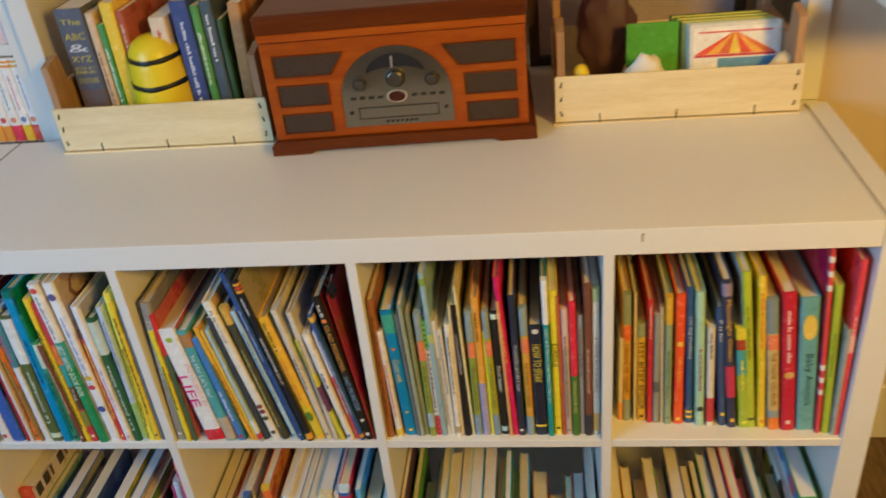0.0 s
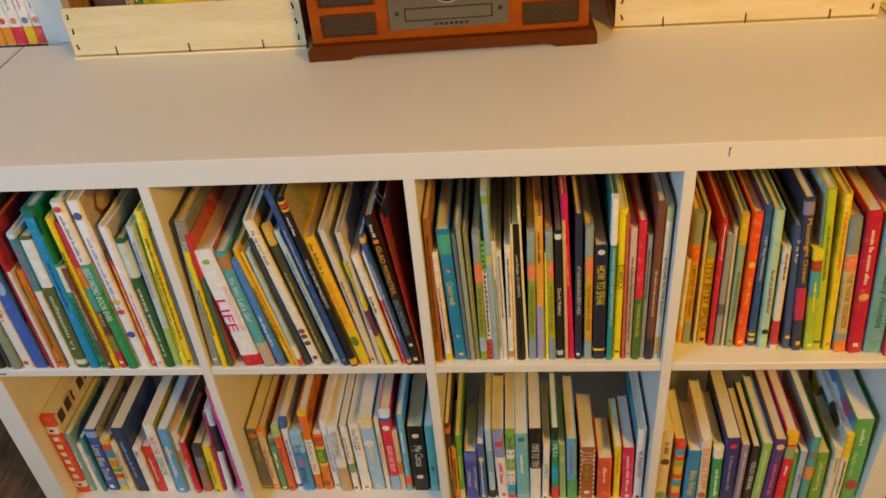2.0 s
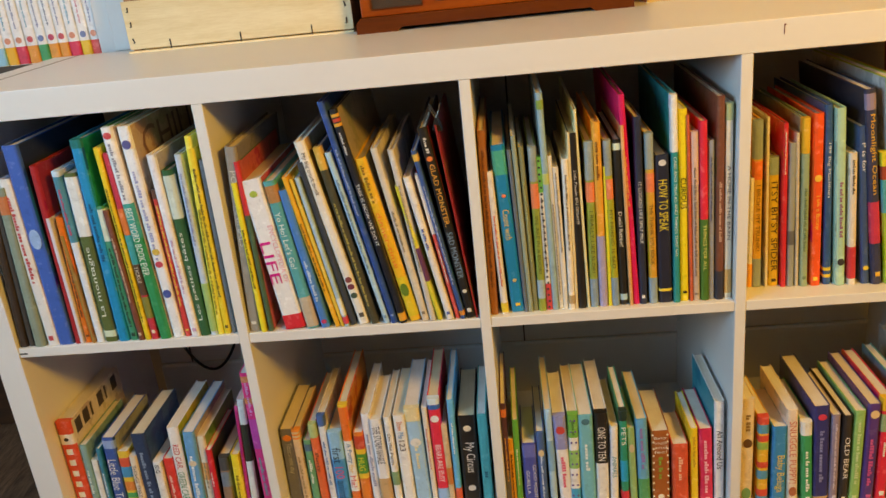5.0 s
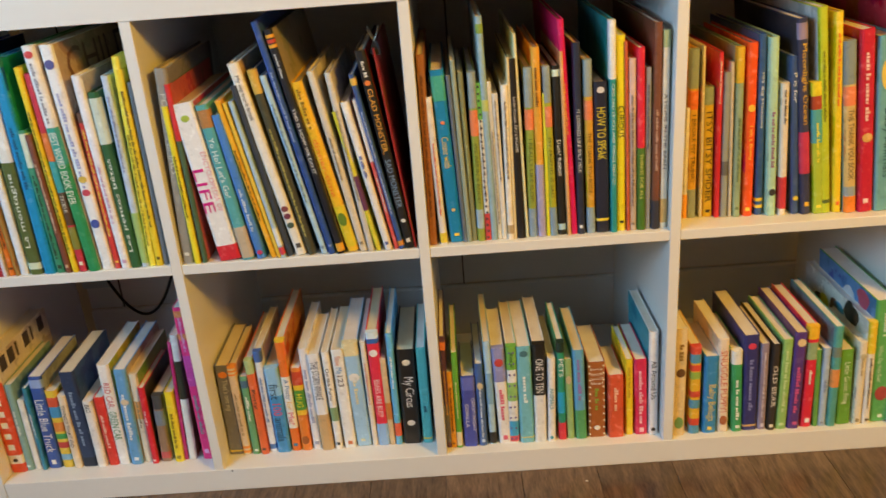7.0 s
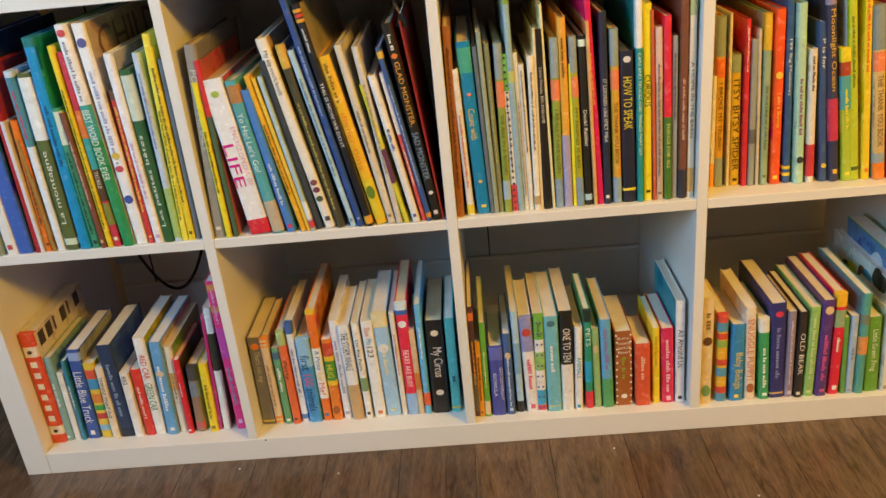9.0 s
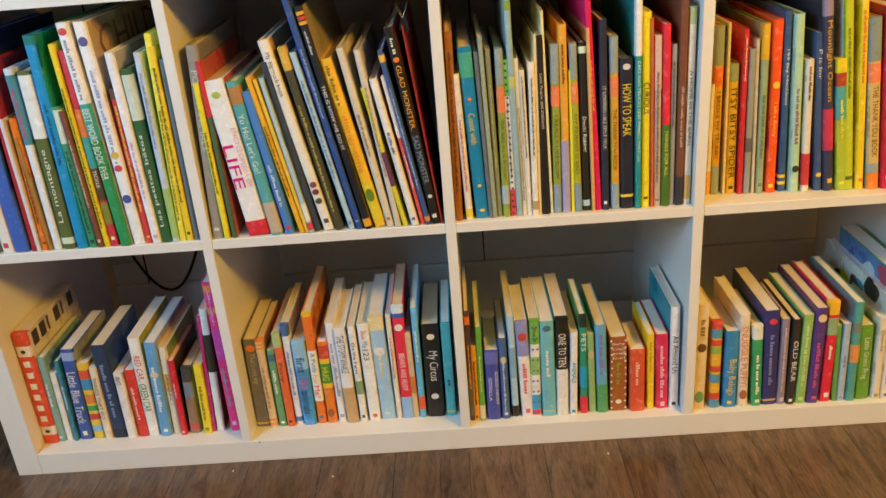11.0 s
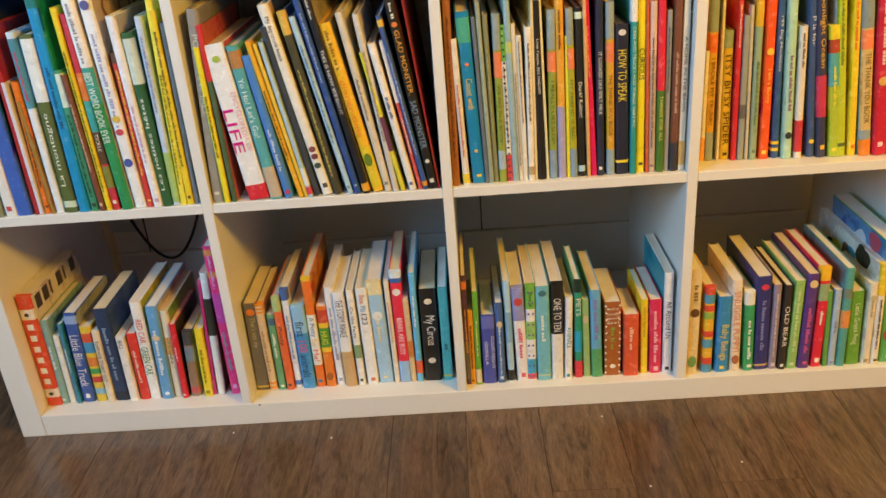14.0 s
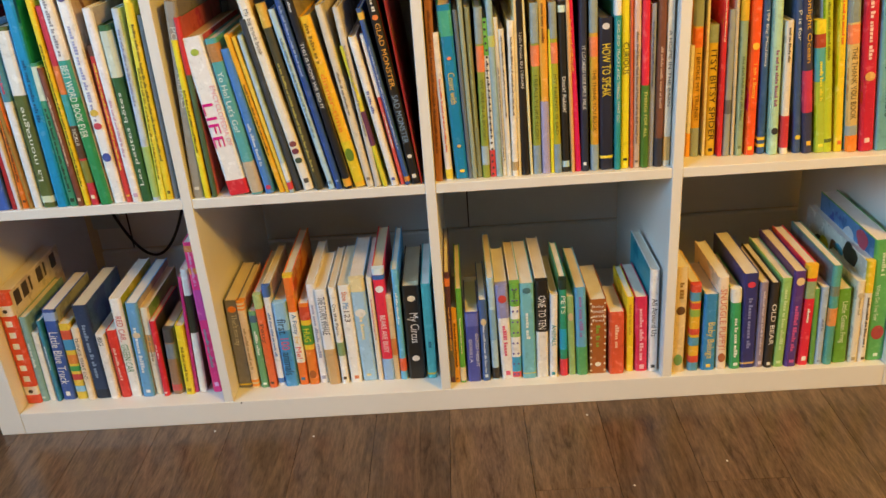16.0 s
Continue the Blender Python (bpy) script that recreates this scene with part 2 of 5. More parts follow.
def paper_edges():
    n = Nodes("paper_edges", 0.85)
    info = n.add("ShaderNodeObjectInfo")
    vec = n.coords((1, 0.02, 0.02))
    lines = n.noise(vec, 1400, 2, 0.6)
    big = n.noise(n.coords((1, 1, 1)), 30, 3)
    tone = n.ramp(info.outputs["Random"], [(0.0, srgb("#ebdcb8")), (0.45, srgb("#f3ecdd")), (1.0, srgb("#f8f6f3"))])
    col = n.mix(lines, tone, n.mix(0.34, tone, srgb("#8a7350")))
    col = n.mix(n.ramp(big, [(0.4, (0, 0, 0)), (0.9, (0.38, 0.38, 0.38))]), col, srgb("#c4ae86"))
    n.link(col, "Base Color")
    n.bump(lines, 0.5, 0.0006)
    return n.mat


SPINE_PRINT = printed("printed_spine", False)
COVER_PRINT = printed("printed_cover", True)
PAGES = paper_edges()
letterings = []


def colour_word(code):
    r, g, b = (int(code[i:i + 2], 16) / 255 for i in (1, 3, 5))
    hi, lo = max(r, g, b), min(r, g, b)
    if hi < 0.22:
        return "black"
    if hi - lo < 0.10:
        return "white" if hi > 0.85 else "grey"
    hue = (60 * ((g - b) / (hi - lo)) if hi == r else 120 + 60 * (b - r) / (hi - lo) if hi == g else 240 + 60 * (r - g) / (hi - lo)) % 360
    if (hi - lo) / hi < 0.28:
        return "cream" if 20 < hue < 70 else "pale blue" if 160 < hue < 260 else "pale grey"
    if hue < 14 or hue > 345:
        return "red" if hi > 0.5 else "dark red"
    if hue < 40:
        return "orange" if hi > 0.72 else "brown"
    if hue < 68:
        return "yellow" if hi > 0.6 else "olive"
    if hue < 165:
        return "green" if hi > 0.45 else "dark green"
    if hue < 200:
        return "teal"
    if hue < 255:
        return "blue" if hi > 0.42 else "navy blue"
    return "purple" if hue < 300 else "magenta"


def tint(ob, code):
    """Sets the swatch with dark and middle tones lifted: brightness and haze put into the colour."""
    ob.color = (*(v ** 0.84 * 0.985 + 0.006 for v in srgb(code)), 1)
    return ob


def lettering(name, words, code, parent, centre, along, high, turn):
    """Raised flat lettering on a face towards -y: turn 'd' reads downwards, 'u' upwards, 's' level."""
    curve = bpy.data.curves.new(name, "FONT")
    curve.body, curve.size, curve.resolution_u = words, 1.0, 2
    ob = new(name, curve)
    letterings.append((ob, name, code, parent, centre, along, high, turn))


def finish_letterings():
    bpy.context.view_layer.update()
    graph = bpy.context.evaluated_depsgraph_get()
    for ob, name, code, parent, (cx, y, cz), along, high, turn in letterings:
        me = bpy.data.meshes.new_from_object(ob.evaluated_get(graph))
        n = len(me.vertices)
        co = np.empty(n * 3, "f")
        me.vertices.foreach_get("co", co)
        co = co.reshape(n, 3)
        lo, hi = co.min(0), co.max(0)
        sx, sy = along / max(hi[0] - lo[0], 1e-4), high / max(hi[1] - lo[1], 1e-4)
        u = (co[:, 0] - (lo[0] + hi[0]) / 2) * sx
        v = (co[:, 1] - (lo[1] + hi[1]) / 2) * sy
        flat = np.full(n, y)
        if turn == "d":
            res = np.stack([cx + v, flat, cz - u], 1)
        elif turn == "u":
            res = np.stack([cx - v, flat, cz + u], 1)
        elif turn == "R":
            res = np.stack([np.full(n, cx), y + u, cz + v], 1)
        elif turn == "L":
            res = np.stack([np.full(n, cx), y - u, cz + v], 1)
        else:
            res = np.stack([cx + u, flat, cz + v], 1)
        me.vertices.foreach_set("co", res.astype("f").ravel())
        me.materials.clear()
        me.materials.append(SPINE_PRINT)
        me.update()
        data = ob.data
        bpy.data.objects.remove(ob)
        bpy.data.curves.remove(data)
        done = new(name, me)
        done.parent = parent
        tint(done, code)


def word_bars(name, code, parent, x_mid, y, z_top, z_end, high):
    """A line of unreadable lettering: a short bar for each letter, in words, running downwards."""
    bm = bmesh.new()
    z = z_top
    while z > z_end + high:
        for _ in range(random.randint(2, 7)):
            step = high * random.uniform(0.42, 0.8)
            if z - step < z_end:
                break
            tall = high * random.choice((0.62, 0.66, 1.0))
            add_box(bm, x_mid - high / 2, x_mid - high / 2 + tall, y, y + 0.0004, z - step, z)
            z -= step + high * 0.2
        z -= high * 0.55
    if not bm.verts:
        bm.free()
        return
    tint(part(name, bm, SPINE_PRINT, parent), code)


def spine_outline(w, r, e, back):
    k = r * 0.3
    return [(-e, back), (-e, r), (k - e * 0.7, k - e * 0.7), (r, -e), (w - r, -e), (w - k + e * 0.7, k - e * 0.7), (w + e, r), (w + e, back)]


here = [0, 0]


def row_of(col, level):
    here[:] = [col, level]
    random.seed(100 + col * 10 + level)


def book(x, w, h, lean, colour, titles="", bands="", y=0.004, deep=None, m=None, group="books in the cube bookcase", where="in the white bookcase", side="", spots="", cover_words="", dots=""):
    """A book with its spine towards -y. x: its foot from the compartment's left; lean: degrees to the right."""
    col, level = here
    x = max(x, 0.0006)
    if m is None:
        base_x = SIDE + col * (CELL + DIV) + x
        base_z = (SIDE if level == 0 else SIDE + CELL + DIV) + 0.0004
        y += random.uniform(-0.002, 0.004)
        m = Matrix.Translation((base_x, y, base_z)) @ Matrix.Rotation(radians(lean), 4, "Y")
        if lean > 0:
            m = Matrix.Translation((base_x + w / math.cos(radians(lean)), y, base_z)) @ Matrix.Rotation(radians(lean), 4, "Y") @ Matrix.Translation((-w, 0, 0))
    d = deep or min(h * random.uniform(0.8, 0.98), DEEP - y - 0.03)
    kind = "thick" if w > 0.02 else "thin" if w < 0.009 else "slim"
    stand = "leaning" if abs(lean) > 5 else "standing"
    root = thing("book", "%s %s children's book %s %s" % (kind, colour_word(colour), stand, where), "book", m, group)
    c = min(0.0021, w * 0.17) if level else min(0.0015, w * 0.13)
    r = min(w * 0.32, 0.0042)
    k = r * 0.3
    outline = [(0, d), (0, r), (k, k), (r, 0), (w - r, 0), (w - k, k), (w, r), (w, d), (w - c, d), (w - c, c * 1.4), (c, c * 1.4), (c, d)]
    cover = part("cover", column(outline, 0, h), SPINE_PRINT, root)
    cover.data.materials.append(COVER_PRINT)
    for poly in cover.data.polygons:
        if abs(poly.normal.x) > 0.9:
            poly.material_index = 1
    tint(cover, colour)
    part("page_block", box(c, w - c, c * 1.4, d - 0.004, 0.003, h - (random.uniform(0.0010, 0.0035) if level else random.uniform(0.0005, 0.0012))), PAGES, root)
    for band in filter(None, bands.split(",")):
        code, span = band.split("@")
        a, b = (float(v) for v in span.split("-"))
        if code[0] == "o":
            rz, rx = h * (b - a) / 2, min(h * (b - a) * 0.6, w * 0.36)
            mark = lathe([(1.0, 0), (1.0, 0.0006)], 14)
            bmesh.ops.transform(mark, matrix=Matrix.Translation((w / 2, -0.0004, h * (1 - (a + b) / 2))) @ Matrix.Rotation(radians(90), 4, "X") @ Matrix.Diagonal((rx, rz, 1, 1)), verts=mark.verts)
            tint(part("emblem", mark, SPINE_PRINT, cover), code[1:])
            continue
        tint(part("spine_band", column(spine_outline(w, r, 0.0003, 0.012), h * (1 - b) + 0.0002, h * (1 - a) - 0.0002 * (a > 0) + 0.0002 * (a == 0)), SPINE_PRINT, cover), code)
    if dots:
        code, rows, *cols = dots.split(";")
        for q in range(int(rows)):
            for cx in (float(v) for v in cols):
                dot = lathe([(0.0017, 0), (0.0017, 0.0006)], 8)
                bmesh.ops.transform(dot, matrix=Matrix.Translation((w * cx + random.uniform(-0.0006, 0.0006), -0.0004, h * (q + 0.5) / int(rows))) @ Matrix.Rotation(radians(90), 4, "X"), verts=dot.verts)
                tint(part("printed_dot", dot, SPINE_PRINT, cover), code)
    if side:
        s, code = side[0], side[1:]
        x0, x1 = (w, w + 0.0004) if s == "R" else (-0.0004, 0)
        art = part("cover_art", box(x0, x1, 0.006, d - 0.001, 0.001, h - 0.001), COVER_PRINT, cover)
        tint(art, code)
        for i, spot in enumerate(filter(None, spots.split(","))):
            cy, cz = d * (0.22 + 0.62 * ((i * 0.37) % 1.0)), h * (0.91 - 0.09 * (i % 3))
            ry, rz = random.uniform(0.014, 0.024), random.uniform(0.013, 0.022)
            x2, x3 = (x1, x1 + 0.0004) if s == "R" else (x0 - 0.0004, x0)
            bm = bmesh.new()
            pts = [(cy + ry * math.cos(t) * (1 + 0.15 * math.sin(3 * t + i)), cz + rz * math.sin(t)) for t in (2 * math.pi * q / 18 for q in range(18))]
            lo = [bm.verts.new((x2, *p)) for p in pts]
            hi = [bm.verts.new((x3, *p)) for p in pts]
            bm.faces.new(lo)
            bm.faces.new(hi)
            for q in range(18):
                bm.faces.new((lo[q], lo[(q + 1) % 18], hi[(q + 1) % 18], hi[q]))
            bmesh.ops.recalc_face_normals(bm, faces=bm.faces)
            tint(part("printed_spot", bm, SPINE_PRINT, cover), spot)
        if cover_words:
            words, code, high = cover_words.split(";")
            high = float(high)
            zc = h - high * 0.75
            if words == "~":
                for q in range(6):
                    x2, x3 = (x1, x1 + 0.0004) if s == "R" else (x0 - 0.0004, x0)
                    wide = d * (0.10 if q not in (2, 4) else 0.03)
                    tint(part("cover_bar", box(x2, x3, d * (0.08 + 0.145 * q), d * (0.08 + 0.145 * q) + wide, zc - high / 2, zc + high / 2, 0.0), SPINE_PRINT, cover), code)
            else:
                lettering("cover_title", words, code, cover, (x1 + 0.0004 if s == "R" else x0 - 0.0004, d * 0.5, zc), d * 0.8, high, s)
    if titles and w > 0.0085 and group == "books in the cube bookcase" and random.random() < 0.6 and not any(float(v.split("-")[-1]) > 0.9 for v in bands.split(",") if v):
        code, mid, half = titles.split("|")[0].split(";")[1], w * random.uniform(0.44, 0.56), min(w * 0.22, 0.0034)
        z_mark = h * random.uniform(0.03, 0.05)
        tint(part("publisher_mark", box(mid - half, mid + half, -0.0008, 0.0004, z_mark, z_mark + half * random.uniform(1.2, 2.4), 0.0003), SPINE_PRINT, cover), code)
    for title in filter(None, titles.split("|")):
        words, code, a, b, *flags = title.split(";")
        a, b = float(a), float(b)
        flags = flags[0] if flags else "d"
        z1, z0 = h * (1 - a), h * (1 - b)
        high = (w - 2 * k) * (0.74 if "b" in flags else 0.56)
        if words == "=":
            for q in range(6):
                z_bar = z1 - (z1 - z0) * (q + 0.72) / 6
                tint(part("letter_bar", box(w * 0.28, w * 0.72, -0.0008, 0.0004, z_bar, z_bar + (z1 - z0) * 0.085, 0.0004), SPINE_PRINT, cover), code)
        elif words == "~":
            word_bars("lettering", code, cover, w / 2, -0.0009, z1, z0, 0.0034 if "t" in flags else min((w - 2 * k) * random.uniform(0.30, 0.44), 0.0060))
        elif flags[0] == "s":
            rows = words.split(" ")
            gap = (z1 - z0) / len(rows)
            for i, word in enumerate(rows):
                lettering("title", word, code, cover, (w / 2, -0.0008, z1 - gap * (i + 0.5)), w * 0.72, gap * 0.62, "s")
        else:
            lean_x = 0.32 if "-" in flags else 0.80 if "+" in flags else 0.5
            if lean_x != 0.5:
                high = w * (0.50 if "b" in flags else 0.24)
            lettering("title", words, code, cover, (w * lean_x, -0.0008, (z0 + z1) / 2), z1 - z0, high, flags[0])
    return root


# compartment 1 of the upper row
row_of(0, 1)
book(-0.0009, 0.0124, 0.230, 3.5, "#2a2019")
book(0.0146, 0.0088, 0.234, 2.8, "#33302c", bands="#b9a68a@0-.02")
book(0.0256, 0.0150, 0.244, 2.2, "#7f8f7d", bands="#c96f3d@.05-.16")
book(0.0447, 0.0176, 0.255, -0.6, "#e8e6e0", titles="~;#c33a3a;.1;.62")
book(0.0620, 0.0228, 0.301, -0.4, "#2f55b5", side="R#16203c", bands="o#8fb0e0@.4-.5")
book(0.0873, 0.0096, 0.270, 0.8, "#a3161c", side="R#8c1418")
book(0.0955, 0.0061, 0.195, -0.1, "#d8d6e4")
book(0.1018, 0.0105, 0.194, 1.5, "#ee6a0c", titles="~;#5a2a08;.3;.8")
book(0.1135, 0.0044, 0.168, -1.5, "#9c7530")
book(0.1189, 0.0122, 0.260, 0.0, "#e4eaf0", titles="~;#c83a5a;.1;.36", bands="#3f8298@.03-.4,#c8dcec@.0-.03")
book(0.1333, 0.0183, 0.256, 0.6, "#4a5a26", titles="La montagne;#e8efe0;.42;.84;u", bands="#e9ece8@.02-.36,#cfe0c0@.93-.97")
book(0.1540, 0.0165, 0.301, 0.6, "#0a86c4", side="R#0a8076", titles="~;#0a4a78;.3;.6", bands="#0a6a6a@0-.04")
book(0.1719, 0.0121, 0.206, -0.8, "#2f8a66", titles="~;#16301e;.3;.9", bands="#d8e2c8@.02-.25")
book(0.1853, 0.0087, 0.200, -1.8, "#6e3a2a", titles="~;#d8c0a0;.2;.7")
book(0.1952, 0.0078, 0.288, -1.4, "#f2d21c", titles="~;#3a3010;.2;.9")
book(0.2041, 0.0112, 0.279, -1.2, "#c8283a", titles="TICKLE;#f0e8c8;.59;.68;d", bands="#e8702c@.28-.42,#2f9a9a@.42-.58,#4a3220@.58-.75,#7a7a2c@.76-.88")
book(0.2183, 0.0155, 0.314, -2.4, "#1f8a4c", side="R#c8b8a8", titles="BEST WORD BOOK EVER;#f0f2e6;.36;.68;db|~;#8a8a96;.07;.33", bands="#f0f0ee@0-.34,o#cf3a3a@.02-.05,#2f9a8a@.34-.5")
book(0.2361, 0.0172, 0.313, -2.0, "#f2f2f2", side="R#b89a7c", cover_words="CHILD;#6a4438;0.045", titles="~;#9aa0d0;.2;.62", bands="o#4a4a8a@.06-.1,o#d8b23a@.56-.59,o#c23a4a@.62-.65,o#3a4aa0@.76-.8")
book(0.2539, 0.0095, 0.223, -0.5, "#d8302a", titles="~;#f0c83a;.1;.8", bands="#5a3a2c@0-.06")
book(0.2645, 0.0129, 0.272, -1.4, "#f0eff4", side="R#a89c90", titles="~;#d0a8c8;.45;.75")
book(0.2778, 0.0146, 0.249, -1.1, "#22542c", titles="Les petites bêtes;#eef2e8;.36;.9;u", bands="#c8d8c8@.03-.28")
book(0.2928, 0.0103, 0.269, 0.5, "#bcd0e6", titles="~;#7a8ab8;.1;.5", bands="#9cc06a@.7-.98")
book(0.3034, 0.0085, 0.292, 2.1, "#f4e43c", titles="~;#8a7a10;.35;.9")
book(0.3130, 0.0094, 0.275, 0.4, "#f0d020", titles="~;#5a4a10;.1;.8")
book(0.3243, 0.0060, 0.258, 0.6, "#6c6e70")

# compartment 2 of the upper row
row_of(1, 1)
book(-0.0030, 0.0163, 0.273, 3.0, "#8c857a", side="R#787068", titles="POLAR ANIMALS;#d8d4c8;.12;.52;d")
book(0.0188, 0.0081, 0.224, -0.7, "#f0dc1e", side="R#a84030", titles="~;#5a4a08;.3;.7")
book(0.0298, 0.0065, 0.252, -1.1, "#3f5a3c", side="R#b8483c", bands="#d0282c@0-.3")
book(0.0541, 0.0298, 0.226, -6.9, "#f4f2f0", side="R#b83a38", titles="LIFE;#d4007a;.40;.68;db-|ENCYCLOPEDIA OF;#e8a0a8;.3;.68;d+", bands="#d81c28@.9-1,o#a4bc3c@.07-.11")
book(0.0859, 0.0169, 0.223, -6.9, "#4aa0a4", titles="Yo Ho! Let's Go!;#f4f4f0;.2;.58;d", bands="#c2ae90@.78-.99,#b0743a@.03-.14")
book(0.1067, 0.0136, 0.209, -7.9, "#3f78c8", titles="~;#c8d8f0;.5;.8", bands="o#c8305a@.94-.97")
book(0.1267, 0.0079, 0.229, -10.3, "#f0a818", titles="~;#6a4408;.3;.75")
book(0.1359, 0.0056, 0.226, -10.2, "#f2c030")
book(0.1417, 0.0064, 0.227, -9.5, "#aac8d8", bands="#e8f0f0@.8-.92,#d83a4a@.93-.98")
book(0.1483, 0.0095, 0.246, -9.2, "#2c3440")
book(0.1616, 0.0150, 0.276, -11.0, "#efe8d8", side="R#c8a050", titles="My big truck book;#4a4238;.06;.28;d", bands="o#7a3a3a@.73-.76,o#6a2a3a@.77-.8,o#3a4a3a@.82-.85")
book(0.1790, 0.0111, 0.265, -9.8, "#3c3a26", titles="~;#b8a84a;.3;.9", bands="#d8a83a@0-.12")
book(0.1980, 0.0087, 0.258, -11.0, "#a8cce0", titles="~;#6a8aa8;.15;.7")
book(0.2087, 0.0094, 0.327, -10.5, "#22428c", titles="~;#8aa4d8;.2;.5")
book(0.2211, 0.0102, 0.316, -10.4, "#10131c", side="R#9a8a6a", titles="~;#c8ccd4;.1;.2|THIS IS HOW WE DO IT;#f2f2f2;.33;.62;d", bands="#e8a028@.02-.035,#c83a24@.04-.055,#e8a028@.06-.075,#e8a028@.95-.99")
book(0.2351, 0.0156, 0.246, -11.3, "#f4b818", side="R#8a7a4a", titles="~;#8a6410;.04;.27|dinner-time;#f07010;.32;.66;d", bands="#e8c81c@.72-.97,o#5a7a1c@.76-.84")
book(0.2524, 0.0102, 0.258, -9.4, "#d8ccb4", titles="~;#7a7060;.35;.6")
book(0.2639, 0.0087, 0.253, -7.0, "#cfc8bc", titles="~;#8a8478;.2;.7")
book(0.2754, 0.0062, 0.204, -10.9, "#d8cc2a", bands="#5a2a4a@.45-.7")
book(0.2877, 0.0102, 0.215, -10.3, "#ece8e2", titles="~;#4a5aa0;.35;.5")
book(0.3008, 0.0063, 0.216, -9.5, "#d8443c", titles="~;#f2f0ea;.5;.75", bands="#ecdcd0@0-.4")
book(0.3081, 0.0070, 0.251, -10.1, "#2c4a8c", titles="~;#a8bce0;.2;.8", bands="#e0b040@.02-.06,#e08a30@.95-.98")
book(0.3163, 0.0133, 0.279, -8.5, "#12100f", side="R#7a1c14", titles="~;#d8d4cc;.05;.13|GLAD MONSTER,;#f0a030;.18;.5;db|SAD MONSTER;#7a98b8;.53;.78;db", bands="o#e8742c@.14-.165,o#d8d4cc@.84-.86")
book(0.3294, 0.0024, 0.280, -6.4, "#8a1410")

# compartment 3 of the upper row
row_of(2, 1)
book(-0.0027, 0.0103, 0.265, 0.4, "#9c5a26", titles="~;#5a3010;.1;.85", y=0.012)
book(0.0160, 0.0095, 0.209, -1.9, "#ece4d8", titles="~;#d0583a;.3;.8", bands="#f0d030@.92-.99", y=0.012)
book(0.0298, 0.0189, 0.243, -2.8, "#0a78b0", titles="Count with;#f4c430;.37;.55;d", bands="#3aa48a@.03-.17,o#e8703a@.28-.30,o#d8b060@.79-.81", y=0.012)
book(0.0485, 0.0055, 0.236, -2.3, "#5a6470", y=0.012)
book(0.0541, 0.0063, 0.254, -2.0, "#93a08a", y=0.012)
book(0.0606, 0.0071, 0.238, -1.6, "#7c7f58", titles="~;#a8b06a;.2;.7", y=0.012)
book(0.0687, 0.0102, 0.237, -0.4, "#8c9a32", titles="WE ARE IN A BOOK!;#4a5418;.4;.76;d", bands="#8c9c9c@0-.2,#ec7a4a@.21-.36,#a0b8c4@.8-.92", y=0.012)
book(0.0800, 0.0078, 0.222, -1.0, "#f0f0ee", dots="#2a2a2a;24;0.5", titles="~;#2a2a2a;.25;.75", bands="#62b43c@0-.22,#d83a3a@.82-1", y=0.012)
book(0.0881, 0.0086, 0.307, -1.3, "#8fb0bc", bands="#7a9c3a@.03-.07,#b8c46a@.35-.4", y=0.012)
book(0.0970, 0.0063, 0.223, -1.5, "#ddd2ba", titles="~;#7a6a50;.3;.9", y=0.012)
book(0.1034, 0.0070, 0.207, -1.5, "#e8dfcc", titles="~;#5a4a34;.04;.6", y=0.012)
book(0.1107, 0.0086, 0.218, -0.2, "#efe6d4", titles="~;#6a5a40;.1;.6", bands="#b89a6a@.9-.96", y=0.012)
book(0.1195, 0.0039, 0.253, -0.3, "#e2cf9a", y=0.012)
book(0.1243, 0.0109, 0.251, -1.0, "#14110f", titles="Little People, BIG DREAMS;#d8d4c8;.2;.5;d", y=0.012)
book(0.1364, 0.0039, 0.282, -1.7, "#e8dfa8", y=0.012)
book(0.1412, 0.0109, 0.237, -0.1, "#8c9a32", titles="I REALLY LIKE SLOP!;#4a5418;.4;.78;d", bands="#8c9c9c@0-.22,#ec7a4a@.23-.35,#7a94ac@.82-1", y=0.012)
book(0.1541, 0.0109, 0.263, -0.7, "#e8a02c", titles="~;#6a3a08;.1;.3", bands="#a49cc8@.6-1", y=0.012)
book(0.1661, 0.0047, 0.202, -0.6, "#ece020", y=0.012)
book(0.1717, 0.0093, 0.237, -1.6, "#a9a81e", titles="MY FRIEND IS SAD;#5a5a10;.4;.76;d", bands="#8c9c9c@0-.2,#ec7a4a@.22-.34,#7a94ac@.82-1", y=0.012)
book(0.1821, 0.0109, 0.237, -1.2, "#15130f", titles="Duck! Rabbit!;#f2f0ea;.42;.63;d", bands="#d8ecd8@.02-.06,#a8cce0@.93-.97", y=0.012)
book(0.1949, 0.0046, 0.256, -1.8, "#e0a060", y=0.012)
book(0.2005, 0.0085, 0.296, -3.0, "#d80c54", titles="~;#f09a4a;.28;.52", y=0.012)
book(0.2092, 0.0101, 0.265, -1.1, "#1c2238", titles="IT LOOKED LIKE SPILT MILK;#e8ecf2;.33;.66;d", y=0.012)
book(0.2228, 0.0108, 0.242, -1.1, "#d89c26", titles="THE THANK YOU BOOK;#5a3a08;.4;.76;d", bands="#8c9c9c@0-.2,#ec7a4a@.22-.33,#8ca4b4@.84-1", y=0.012)
book(0.2355, 0.0185, 0.212, -1.2, "#171a2c", titles="HOW TO SPEAK;#f0d830;.16;.5;db", bands="o#d8d8d8@.03-.07,#f0d020@.9-.92", y=0.012)
